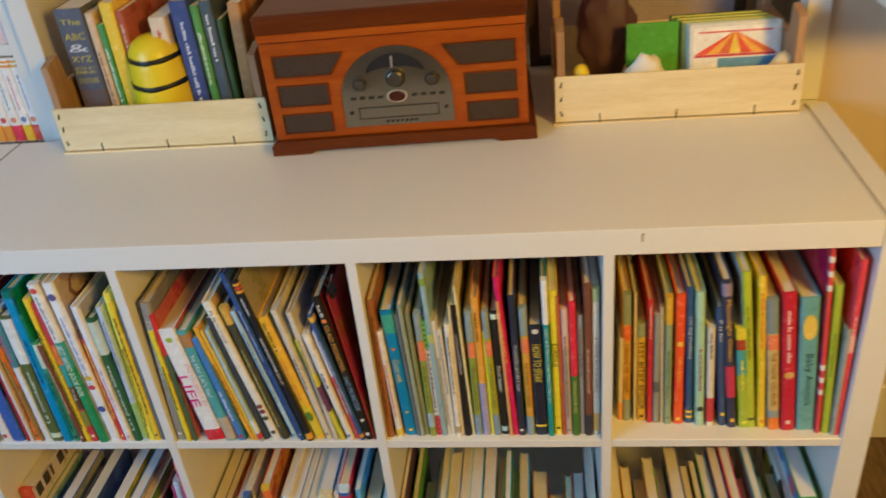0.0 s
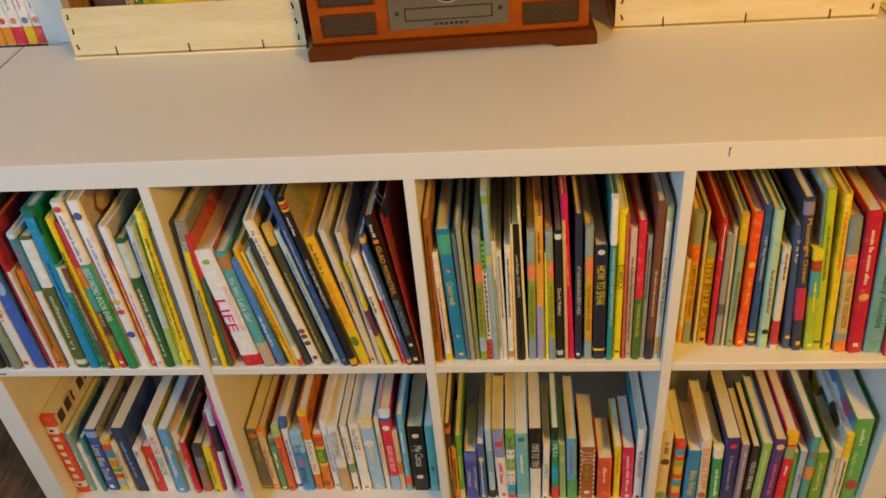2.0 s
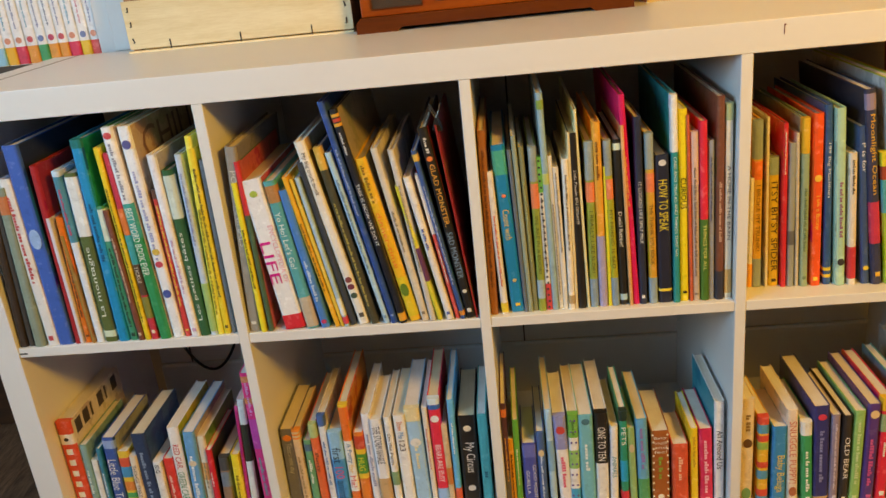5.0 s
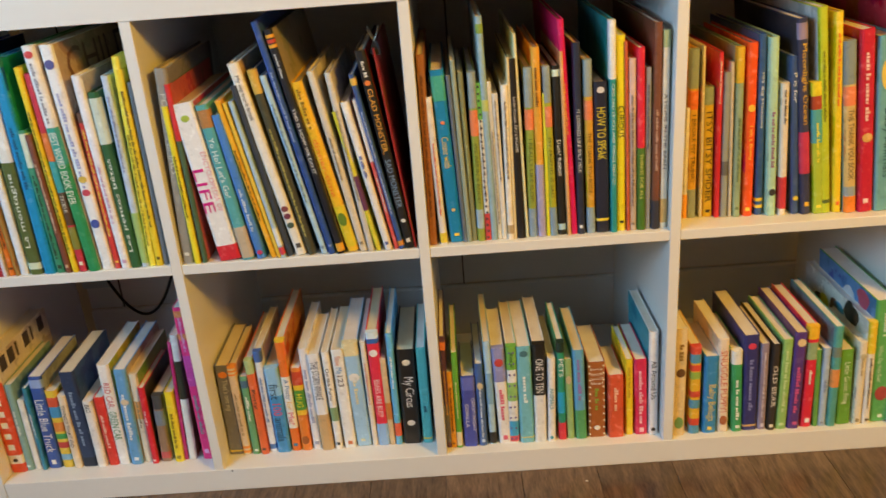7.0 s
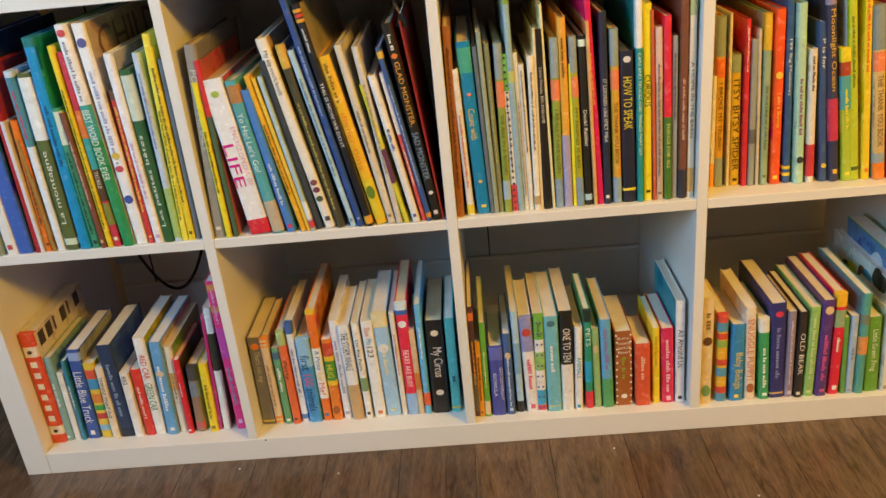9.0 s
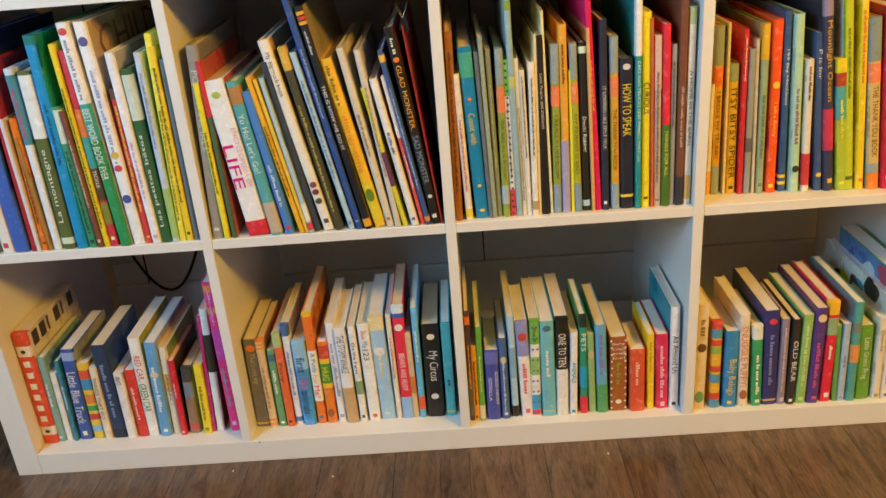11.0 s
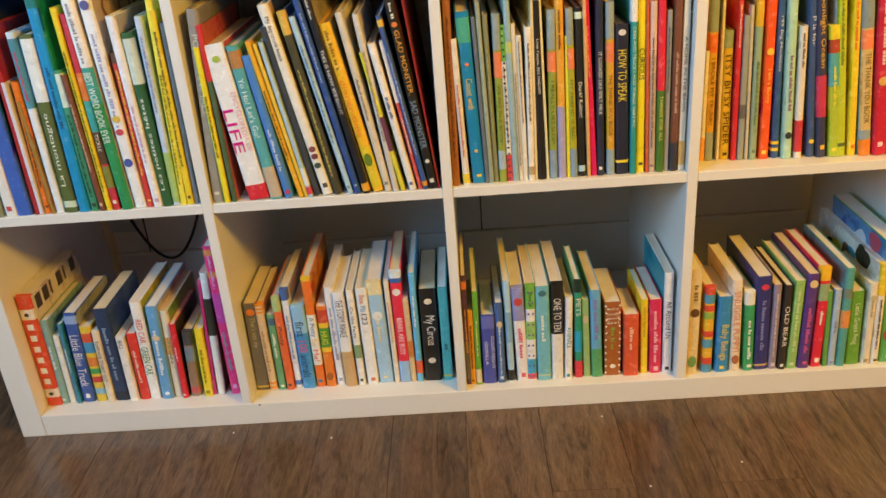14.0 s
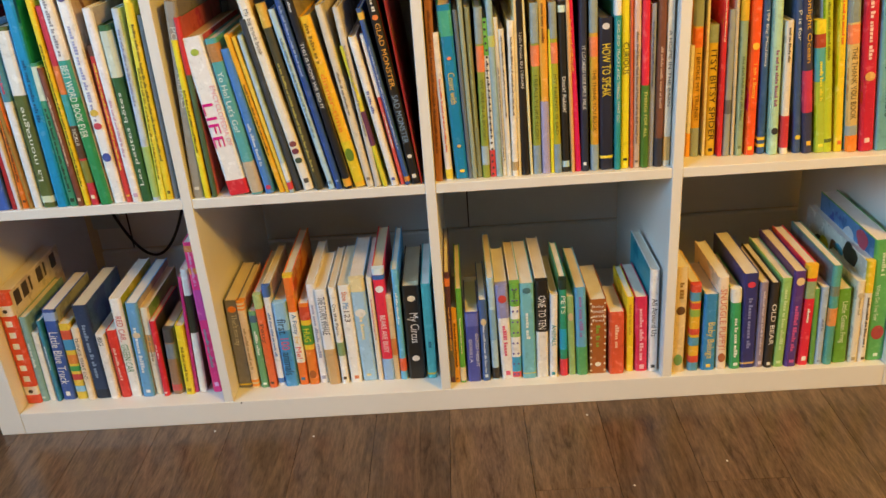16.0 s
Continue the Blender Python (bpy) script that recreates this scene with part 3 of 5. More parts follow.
book(0.2554, 0.0085, 0.290, -0.9, "#1f8a8a", titles="CARS AND TRUCKS AND THINGS THAT GO;#e8f2f0;.28;.76;d", bands="#eef0ee@0-.26", y=0.012)
book(0.2641, 0.0123, 0.270, -0.7, "#f4e214", titles="CURIOUS;#22200a;.34;.5;db", y=0.012)
book(0.2776, 0.0038, 0.262, -1.4, "#c8502c", y=0.012)
book(0.2816, 0.0100, 0.239, -1.1, "#bca89c", titles="~;#6a5a50;.2;.85", bands="#d8b8b0@0-.3", y=0.012)
book(0.2927, 0.0100, 0.253, -1.1, "#e21c34", titles="THINGS FOR ALL;#e8e070;.56;.82;d", bands="#3c6a1c@.53-1", y=0.012)
book(0.3029, 0.0077, 0.226, -0.7, "#8a94ac", titles="~;#3a4464;.1;.5", y=0.012)
book(0.3116, 0.0107, 0.283, -0.5, "#6a3a26", titles="~;#c8a08a;.4;.7", bands="#2a2a34@.85-1", y=0.012)
book(0.3235, 0.0099, 0.272, -0.5, "#e2d8c0", titles="A HOME IN THE BARN;#5a5040;.3;.68;d", bands="#a4b47a@0-.08,#d8a85a@.84-.97", y=0.012)

# compartment 4 of the upper row
row_of(3, 1)
book(0.0143, 0.0053, 0.161, -0.2, "#e8e0d0", bands="#f09a20@.78-1", y=0.045)
book(0.0207, 0.0114, 0.239, -0.9, "#e0a426", titles="I BROKE MY TRUNK!;#4a3408;.37;.77;d", bands="#8c9c9c@0-.22,#ec6a2a@.23-.34,#8c9ca4@.82-1", y=0.044)
book(0.0372, 0.0038, 0.243, -1.2, "#e8dcc0", y=0.042)
book(0.0427, 0.0137, 0.187, -1.7, "#e4b414", titles="ITSY BITSY SPIDER;#2a2008;.18;.88;db", bands="#8a9c74@0-.13", y=0.042)
book(0.0576, 0.0068, 0.234, -1.4, "#d01c26", titles="~;#f0d0c8;.05;.3", y=0.040)
book(0.0661, 0.0091, 0.207, -1.4, "#8f948c", bands="#5a5a5a@.6-.7", y=0.039)
book(0.0770, 0.0045, 0.220, -2.1, "#c8b89a", y=0.038)
book(0.0832, 0.0098, 0.239, -1.8, "#8ea47c", titles="~;#5a7048;.4;.8", bands="#e0ac1c@0-.2", y=0.037)
book(0.0971, 0.0136, 0.244, -1.8, "#f4490c", titles="I am a Bunny;#f8d23c;.46;.66;d", bands="o#f8c030@.34-.38", y=0.036)
book(0.1149, 0.0106, 0.254, -2.6, "#24487c", titles="199 Big Machines;#e8ecf2;.2;.5;d", bands="#e8c020@.9-.92,#e8c020@.94-.96", y=0.034)
book(0.1293, 0.0128, 0.250, -3.2, "#a8d4b4", titles="~;#8a5a7a;.4;.72", bands="o#2a2a2a@.84-.88", y=0.032)
book(0.1454, 0.0105, 0.189, -3.1, "#e2d8c8", titles="~;#5a5040;.05;.3", bands="#c82c34@.7-.95", y=0.030)
book(0.1643, 0.0105, 0.224, -5.0, "#2f4674", titles="P is for;#e8ecf4;.1;.28;d", bands="o#e0c030@.88-.91", y=0.028)
book(0.1764, 0.0134, 0.273, -6.1, "#2c2e4a", side="L#2a2430", titles="Moonlight Ocean;#f0b428;.12;.52;db", bands="#c42c4a@.56-.78,#8a7a9a@.02-.1", y=0.027)
book(0.1929, 0.0149, 0.188, -6.1, "#a8c02c", titles="~;#f0e030;.3;.6", bands="#f0d81c@0-.1,#a83a1c@.1-.2,#4aa0a0@.2-.45", y=0.025)
book(0.2050, 0.0124, 0.286, -6.5, "#b8c81c", side="L#d8d4cc", titles="~;#6a7410;.2;.55", bands="#4a5a20@.93-.95", y=0.024)
book(0.2205, 0.0108, 0.278, -5.3, "#f0cc14", titles="~;#e8641c;.1;.45", y=0.022)
book(0.2352, 0.0155, 0.240, -6.2, "#d8b468", side="L#5aa0b0", titles="THE THANK YOU BOOK;#5a4a20;.38;.8;d", bands="#7c8c8c@0-.24,#ec7a4a@.25-.36,#8c9ca4@.84-.9,#f07a1c@.9-1", y=0.020)
book(0.2536, 0.0193, 0.254, -5.9, "#c4142c", side="L#9c2434", titles="~;#f0c8c0;.12;.5", bands="o#d8a04a@.55-.6", y=0.018)
book(0.2751, 0.0263, 0.244, -5.3, "#62a4ac", side="L#8a8a7c", titles="Baby Animals;#1f4a54;.4;.8;d", bands="o#e8c84a@.12-.3", y=0.016)
book(0.3013, 0.0055, 0.327, -4.0, "#e03a3c", side="L#b02430", bands="#f6eeee@.04-.07,#f6eeee@.11-.14,#f6eeee@.18-.21,#f6eeee@.6-.63,#f6eeee@.67-.7,#f6eeee@.74-.77", y=0.013)
book(0.3096, 0.0109, 0.267, -3.7, "#a4c024", titles="~;#6a8010;.3;.6", y=0.012)
book(0.3210, 0.0062, 0.197, -1.5, "#9aa4a4", y=0.010)
book(0.3252, 0.0093, 0.309, -1.5, "#e03440", titles="~;#f4c8c8;.3;.5", bands="#f0a8a0@.4-.5", y=0.009)

# compartment 1 of the lower row
row_of(0, 0)
book(-0.0017, 0.0238, 0.205, 0.5, "#f0e2cc", side="R#e6d8bc", cover_words="~;#3a3028;0.024", titles="=;#f4f0e8;.22;.82", bands="#e0401c@0-.11,#e0401c@.2-.84,#e0401c@.92-1,o#2a2018@.14-.17,o#2a2018@.87-.9", y=0.030)
book(0.0228, 0.0123, 0.159, 1.9, "#7aa49c", titles="~;#d8e8e0;.3;.6", y=0.030)
book(0.0365, 0.0114, 0.129, 1.6, "#ece8dc", y=0.030)
book(0.0502, 0.0066, 0.152, 1.8, "#2a7a9c", titles="~;#e0ecf0;.3;.6", y=0.030)
book(0.0590, 0.0208, 0.169, 2.7, "#2c4a9c", side="R#9aa090", titles="Little Blue Truck;#f0ece0;.24;.82;db", bands="#8aa4d8@.03-.12", y=0.030)
book(0.0824, 0.0179, 0.142, 1.5, "#e8c030", bands="#d84a2c@.08-.2,#3a8ac0@.2-.34,#e07a2c@.4-.52,#3a9a4a@.55-.62,#c83a34@.66-.74,#7ab0d0@.82-.9", y=0.030)
book(0.1018, 0.0122, 0.135, 1.8, "#ead9bc", titles="THINGS THAT GO;#3a2a24;.12;.7;d", y=0.030)
book(0.1154, 0.0235, 0.174, 0.2, "#1c2c4c", side="R#24385c", titles="~;#7a90b0;.2;.8", bands="#10182a@.9-1", y=0.030)
book(0.1397, 0.0150, 0.122, 1.1, "#eeeae4", titles="BIG;#2a2a2a;.04;.16;d", y=0.030)
book(0.1571, 0.0159, 0.126, 0.9, "#dc2c20", titles="~;#f4c8b8;.25;.75", y=0.030)
book(0.1736, 0.0178, 0.182, 1.1, "#f4f2ee", side="R#c8b83a", titles="RED CAR,;#c83030;.17;.42;db|GREEN CAR;#2c7a3c;.45;.74;db", y=0.030)
book(0.1938, 0.0187, 0.174, 2.7, "#5a9cd8", side="R#b8a890", titles="~;#e8f0f8;.25;.75", bands="o#e0c8a0@.3-.36", y=0.030)
book(0.2141, 0.0131, 0.162, 2.4, "#e4d8bc", side="R#6a8a2a", titles="~;#8a7a5a;.3;.6", bands="#e8a050@.3-.5", y=0.030)
book(0.2285, 0.0093, 0.140, 1.8, "#d81c2c", side="R#2a2620", titles="~;#f2d8d8;.3;.5", y=0.030)
book(0.2420, 0.0158, 0.122, 3.3, "#8a6a50", side="R#b8b0a0", bands="#3a3a3a@0-.2,#6a7a8a@.22-.45,#c04a4a@.85-.95", y=0.030)
book(0.2650, 0.0139, 0.129, 2.6, "#f4d820", titles="~;#8a7410;.3;.8", y=0.030)
book(0.2785, 0.0056, 0.213, 3.6, "#b01c6c", y=0.030)
book(0.2861, 0.0121, 0.225, 3.0, "#eeeeea", side="R#5a4a2a", bands="#2a2a1c@.2-.5", y=0.030)
book(0.3091, 0.0157, 0.270, 0.4, "#ff2c78", titles="~;#f6a0d0;.06;.28|~;#8f9a9c;.56;.84", bands="#dc40a0@.3-.5,#f0823c@.02-.06,#f0823c@.16-.2", y=0.030)

# compartment 2 of the lower row
row_of(1, 0)
book(-0.0029, 0.0222, 0.163, 1.0, "#666878", titles="That's not my;#c8ccd0;.15;.5;d", bands="o#e87a20@.06-.13,#d8c040@.95-.97", y=0.035)
book(0.0229, 0.0129, 0.162, -0.3, "#e4c8a0", titles="~;#a88a5a;.3;.8", bands="#f08a20@0-.02,#f08a20@.04-.06,#f08a20@.08-.1,#f08a20@.9-.93,#f08a20@.95-.98", y=0.035)
book(0.0381, 0.0129, 0.143, 0.3, "#5a9c6a", titles="~;#e8f0e0;.25;.6", bands="#3a5a7a@.05-.14", y=0.035)
book(0.0524, 0.0120, 0.172, -0.5, "#e8602c", titles="Potty;#3a2a20;.3;.5;db", bands="#a8c07a@0-.14", y=0.035)
book(0.0657, 0.0120, 0.183, -0.2, "#e8ecf0", titles="~;#6a8ab8;.25;.7", bands="#3a5ca8@0-.1,#3a6ab0@.92-.97", y=0.035)
book(0.0790, 0.0212, 0.155, -0.0, "#3a8cd0", titles="first;#142a48;.18;.36;db|100;#e0486a;.41;.55;db|animals;#142a48;.58;.86;db", bands="#8ac0e8@0-.32", y=0.035)
book(0.1018, 0.0147, 0.201, -0.2, "#f06a1c", side="R#c87a28", titles="A Potty;#2a6a9a;.34;.52;db|for;#f0b820;.54;.61;db|Me!;#e0402c;.64;.75;db", bands="#f4f0e8@.32-.79,#f0c020@0-.02", y=0.035)
book(0.1179, 0.0156, 0.151, 0.4, "#e8741c", titles="HUG;#f4dc1c;.3;.46;db", bands="#c83a1c@.04-.2,#f0c020@.2-.26,#3f8a2a@.26-.5,#f0c020@.5-.56,o#9a4a14@.82-.92", y=0.035)
book(0.1358, 0.0137, 0.183, -0.3, "#eeecf0", titles="~;#9aa0c0;.2;.75", y=0.035)
book(0.1509, 0.0183, 0.175, -1.0, "#f0f0f2", titles="THE STORM WHALE;#3a4454;.07;.46;db", bands="#c8a06a@.62-1", y=0.035)
book(0.1726, 0.0110, 0.178, -0.8, "#f2f0ec", titles="On the Farm;#3a3430;.16;.48;d", bands="#7a9a6a@.56-.7", y=0.035)
book(0.1867, 0.0182, 0.179, -0.6, "#f4f3f0", titles="Show;#d8703c;.06;.15;d|Me;#3a8ac8;.17;.23;d|123;#4a3a34;.25;.36;d", y=0.035)
book(0.2065, 0.0237, 0.187, -1.4, "#9cc8ec", titles="~;#f0e0a8;.35;.6", bands="#e8d8a0@0-.12,o#f2f0ea@.28-.36", y=0.035)
book(0.2318, 0.0082, 0.189, -0.5, "#eadfd0", titles="~;#d87a6a;.2;.6", y=0.035)
book(0.2412, 0.0181, 0.203, -0.3, "#e8243c", titles="BEARS ARE BUSY;#f8e8e8;.4;.74;d", bands="#d8ecf8@0-.05,#2c5ab0@.05-.09,#8ab4e8@.8-1,o#f4f0f0@.14-.2", y=0.035)
book(0.2589, 0.0091, 0.156, -0.7, "#d8b888", bands="#c8702c@.5-.7", y=0.035)
book(0.2692, 0.0100, 0.201, 0.2, "#5ab0e4", titles="~;#e8f4fa;.2;.5", bands="#e0502c@.8-.92", y=0.035)
book(0.2823, 0.0271, 0.171, 0.6, "#141210", titles="My Circus;#f0ece4;.28;.6;db", bands="o#e8d8b8@.1-.16,o#d8d4cc@.74-.8", y=0.035)
book(0.3130, 0.0144, 0.173, 0.3, "#4ab4b4", titles="~;#1f5a6a;.6;.68", bands="#e8c030@.94-.96", y=0.035)

# compartment 3 of the lower row
row_of(2, 0)
book(-0.0029, 0.0080, 0.199, 0.2, "#4a2c54", titles="~;#d8a060;.3;.7", bands="#e87a4a@.05-.12,#5a5a68@.6-.95", y=0.018)
book(0.0072, 0.0089, 0.137, 0.3, "#f0a01c", titles="~;#6a3a08;.2;.8", y=0.018)
book(0.0164, 0.0089, 0.171, 0.2, "#5aa82c", titles="~;#e0e8a0;.3;.7", bands="#e8d8b0@.83-.98", y=0.018)
book(0.0283, 0.0213, 0.128, 0.3, "#3c44a4", titles="GOOD NIGHT;#e8e8f4;.3;.78;d+|GORILLA;#e8e8f4;.38;.72;d-", bands="#5a62c0@.02-.2", y=0.018)
book(0.0521, 0.0124, 0.148, -0.4, "#3a5898", titles="~;#c8d8f0;.3;.9", bands="o#d8c090@.22-.3", y=0.018)
book(0.0685, 0.0106, 0.184, -0.8, "#a8cce4", bands="#1c1a18@.88-.99,#7aa8cc@.3-.6", y=0.018)
book(0.0840, 0.0185, 0.171, -2.0, "#f0ecea", titles="~;#e05a78;.42;.75", bands="#8a8cc8@0-.34,o#c83a34@.1-.18", y=0.018)
book(0.0994, 0.0150, 0.173, 0.2, "#f0f0f0", dots="#5a4a90;9;0.25;0.7", titles="~;#3a6a2a;.06;.2", bands="#6ab03a@0-.23,#8ac060@.36-.55,#3aa0d8@.76-.92,#e04a5a@.92-.98", y=0.018)
book(0.1167, 0.0220, 0.172, -0.6, "#6ab8cc", titles="~;#e8f4f4;.3;.6", bands="o#3a6a7a@.04-.1,#e8c840@.94-.95", y=0.018)
book(0.1394, 0.0184, 0.174, 0.2, "#eceae6", titles="ONE TO TEN;#f4f2ee;.14;.48;db", bands="#16130f@0-.51", y=0.018)
book(0.1602, 0.0114, 0.150, 0.7, "#f0eeec", titles="ANIMALS;#2a8aa0;.35;.6;db", y=0.018)
book(0.1774, 0.0114, 0.174, -0.5, "#1f8a6a", titles="PETS;#f2f2ec;.16;.34;db", bands="#14281e@0-.1,#1a9ad0@.5-.72,#d82838@.82-1", y=0.018)
book(0.1909, 0.0114, 0.143, -1.6, "#8cb46a", bands="o#c8b48a@.2-.3", y=0.018)
book(0.2044, 0.0166, 0.159, -1.6, "#5aa4d4", titles="~;#8a6ab8;.1;.6", bands="#4a9a5a@.67-1", y=0.018)
book(0.2242, 0.0261, 0.135, -0.5, "#9c4f18", dots="#f4ecd8;11;0.08;0.92", titles="Baby touch and feel;#f4ecd8;.06;.3;s|~;#7a9a2c;.34;.66", bands="o#f0e8dc@.84-.9", y=0.018)
book(0.2548, 0.0235, 0.113, -0.9, "#dc4a26", titles="~;#f4c0a0;.2;.6", y=0.018)
book(0.2826, 0.0113, 0.136, -1.1, "#f2cc14", titles="~;#c89a10;.1;.5", y=0.018)
book(0.2969, 0.0191, 0.135, -1.6, "#d8204c", titles="~;#f4b8c8;.15;.85", y=0.018)
book(0.3174, 0.0138, 0.182, -0.8, "#f2f0ee", side="L#1f8aa0", titles="All Around Us;#2a2a2c;.27;.64;db", y=0.018)

# compartment 4 of the lower row
row_of(3, 0)
book(0.0019, 0.0189, 0.188, 0.0, "#e8cf9c", titles="~;#8a6a30;.14;.3", bands="o#6a9c5a@.82-.93,o#5a3c20@.36-.44", y=0.010)
book(0.0293, 0.0154, 0.154, -0.8, "#e8b020", bands="#d8402c@0-.08,#4a90b8@.08-.18,#d8402c@.2-.27,#8ab040@.28-.36,#d8402c@.5-.57,#4a90b8@.6-.7,#d8402c@.82-.9,#4a90b8@.9-1", y=0.010)
book(0.0496, 0.0213, 0.137, -0.6, "#2c80c4", titles="Baby Beluga;#f0d24a;.36;.84;db", y=0.010)
book(0.0733, 0.0162, 0.165, -2.2, "#ecd8c0", titles="SNUGGLE PUPPY!;#cf6a50;.12;.78;db", bands="o#a85a34@.82-.92", y=0.010)
book(0.0953, 0.0153, 0.143, -2.9, "#2f9a58", titles="~;#e8f0e8;.35;.85", bands="#eef0ea@0-.16", y=0.010)
book(0.1111, 0.0229, 0.168, -2.1, "#27286c", titles="~;#7a80c0;.25;.8", bands="o#d8304a@.08-.14,#d8a860@.94-.96", y=0.010)
book(0.1347, 0.0127, 0.152, -1.4, "#8c7c94", titles="~;#c8bcd0;.1;.85", y=0.010)
book(0.1487, 0.0119, 0.152, -0.6, "#26211e", titles="OLD BEAR;#f0ece4;.24;.72;db", y=0.010)
book(0.1626, 0.0161, 0.158, -0.2, "#8cc062", titles="~;#c8e0a0;.12;.8", y=0.010)
book(0.1801, 0.0177, 0.169, -0.0, "#4c2c7c", side="L#5a2c4c", titles="~;#d04a8c;.35;.85", bands="o#e8c890@.06-.14", y=0.010)
book(0.2009, 0.0168, 0.176, -0.6, "#e01c34", titles="~;#f2f0ea;.42;.6", bands="#f4b81c@0-.12,#8aa87a@.15-.32", y=0.010)
book(0.2200, 0.0076, 0.136, -2.5, "#5a9a3a", y=0.010)
book(0.2279, 0.0118, 0.138, -1.6, "#a4bcdc", titles="~;#7a8ab0;.4;.6", y=0.010)
book(0.2409, 0.0134, 0.175, -1.3, "#4a9c94", side="L#5a8a90", bands="#e8904a@.42-.6,#6a7a6a@.2-.3", y=0.010)
book(0.2564, 0.0218, 0.132, -3.2, "#5c9a26", titles="Little Green Frog;#eef2d8;.16;.72;d", y=0.010)
book(0.2815, 0.0128, 0.146, -2.2, "#ece0c4", titles="~;#a89468;.2;.4", bands="o#c8b890@.14-.2", y=0.010, deep=0.12)
book(0.2955, 0.0115, 0.178, -2.6, "#f2ecdc", side="L#eceae4", spots="#1a1816,#2a8ac0,#e8d830,#1a1816,#6a3a24,#1a1816", titles="~;#5a4a34;.34;.85", bands="#f0c818@0-.3", y=0.010, deep=0.23)
book(0.3100, 0.0270, 0.211, -3.8, "#52a850", side="L#4c82c0", spots="#b8405c,#c8d4e0", titles="What Do You See?;#dcecd4;.36;.66;d-|~;#cfe8c8;.1;.3", bands="o#a83a34@.70-.82", y=0.010)

# ---------------------------------------------------------------- behind the low shelf
WALL_Y = 0.412
LEDGE = 0.763
POST_L, POST_R = 0.108, 1.452
half = bmesh.new()
add_box(half, 0.02, XR, WALL_Y, WALL_Y + 0.1, 0, LEDGE - 0.03)
add_box(half, POST_R, XR, WALL_Y, WALL_Y + 0.1, LEDGE - 0.03, ZC)
add_box(half, 0.02, POST_R, WALL_Y, WALL_Y + 0.1, 1.75, ZC)
structure("wall_half", half, WALL, "beige painted half wall behind the bookcase with a wide opening above", "wall")
structure("ledge", box(POST_L, POST_R, DEEP + 0.002, YB - 0.002, LEDGE - 0.03, LEDGE - 0.001, 0.002), WHITE_WORN, "white painted ledge carrying the crates and the record player", "ledge")
structure("baseboard", box(0.05, XR, WALL_Y - 0.014, WALL_Y - 0.001, 0.0, 0.14, 0.003), WHITE_WORN, "tall white painted baseboard along the wall", "baseboard")
panelling = structure("panelling", box(0.05, 1.45, WALL_Y - 0.006, WALL_Y - 0.001, 0.142, LEDGE - 0.034), WHITE_WORN, "white painted panelling behind the bookcase", "panelling")
for seam_x in (0.115, 0.785):
    part("seam", box(seam_x - 0.0012, seam_x + 0.0012, WALL_Y - 0.0075, WALL_Y - 0.0055, 0.142, LEDGE - 0.036), JOINT, panelling)
for post_x in (POST_L, POST_R - 0.037):
    structure("trim", box(post_x, post_x + 0.037, DEEP + 0.008, DEEP + 0.05, LEDGE, 1.75, 0.003, 2), WHITE_WORN, "white painted upright beside the opening", "trim")

# a black cable hangs behind the lower shelf
cable = thing("cable", "thin black cable hanging in a loop behind the bookcase", "cable")
pts = []
for i in range(25):
    u = i / 24
    pts.append((0.066 + 0.194 * u, 0.397 - 0.01 * math.sin(math.pi * u), 0.37 - 0.238 * math.sin(math.pi * (u * 0.92 + 0.04)) ** 0.75))
part("wire", tube(pts, 0.0028), BLACK, cable, "", True)
outlet = thing("outlet_plate", "small pale plastic outlet plate on the wall", "outlet")
part("plate", box(0.045, 0.1, WALL_Y - 0.012, WALL_Y - 0.0065, 0.188, 0.30, 0.002, 2), mat_mottled("pale_plastic", "#b9c4c6", 0.4), outlet)

# ---------------------------------------------------------------- tall bookcase in the recess
GREY_EDGE = mat_mottled("shelf_edge", "#47423c", 0.6)
DARK_WOOD = mat_wood("dark_wood", "#2a1a0e", "#4a2f1a", (3, 30, 30), 0.5)
tall = thing("tall_bookcase", "tall white painted bookcase filled with books in the recess", "bookcase")
part("side_panel", box(0.075, 0.1065, 0.415, 0.70, 0, 1.6, 0.0015), WHITE_WORN, tall)
part("side_panel", box(-0.79, -0.76, 0.415, 0.70, 0, 1.6, 0.0015), WHITE_WORN, tall)
part("back_panel", box(-0.76, 0.075, 0.69, 0.70, 0.1, 1.6), WHITE_WORN, tall)
part("plinth", box(-0.76, 0.075, 0.44, 0.69, 0.0, 0.38, 0.002), DARK_WOOD, tall, "dark brown wooden plinth")
for z, mt in ((0.38, WHITE_WORN), (0.732, GREY_EDGE), (0.918, WHITE_WORN), (1.25, WHITE_WORN)):
    part("shelf_board", box(-0.76, 0.075, 0.418, 0.69, z, z + 0.02, 0.001), mt, tall)

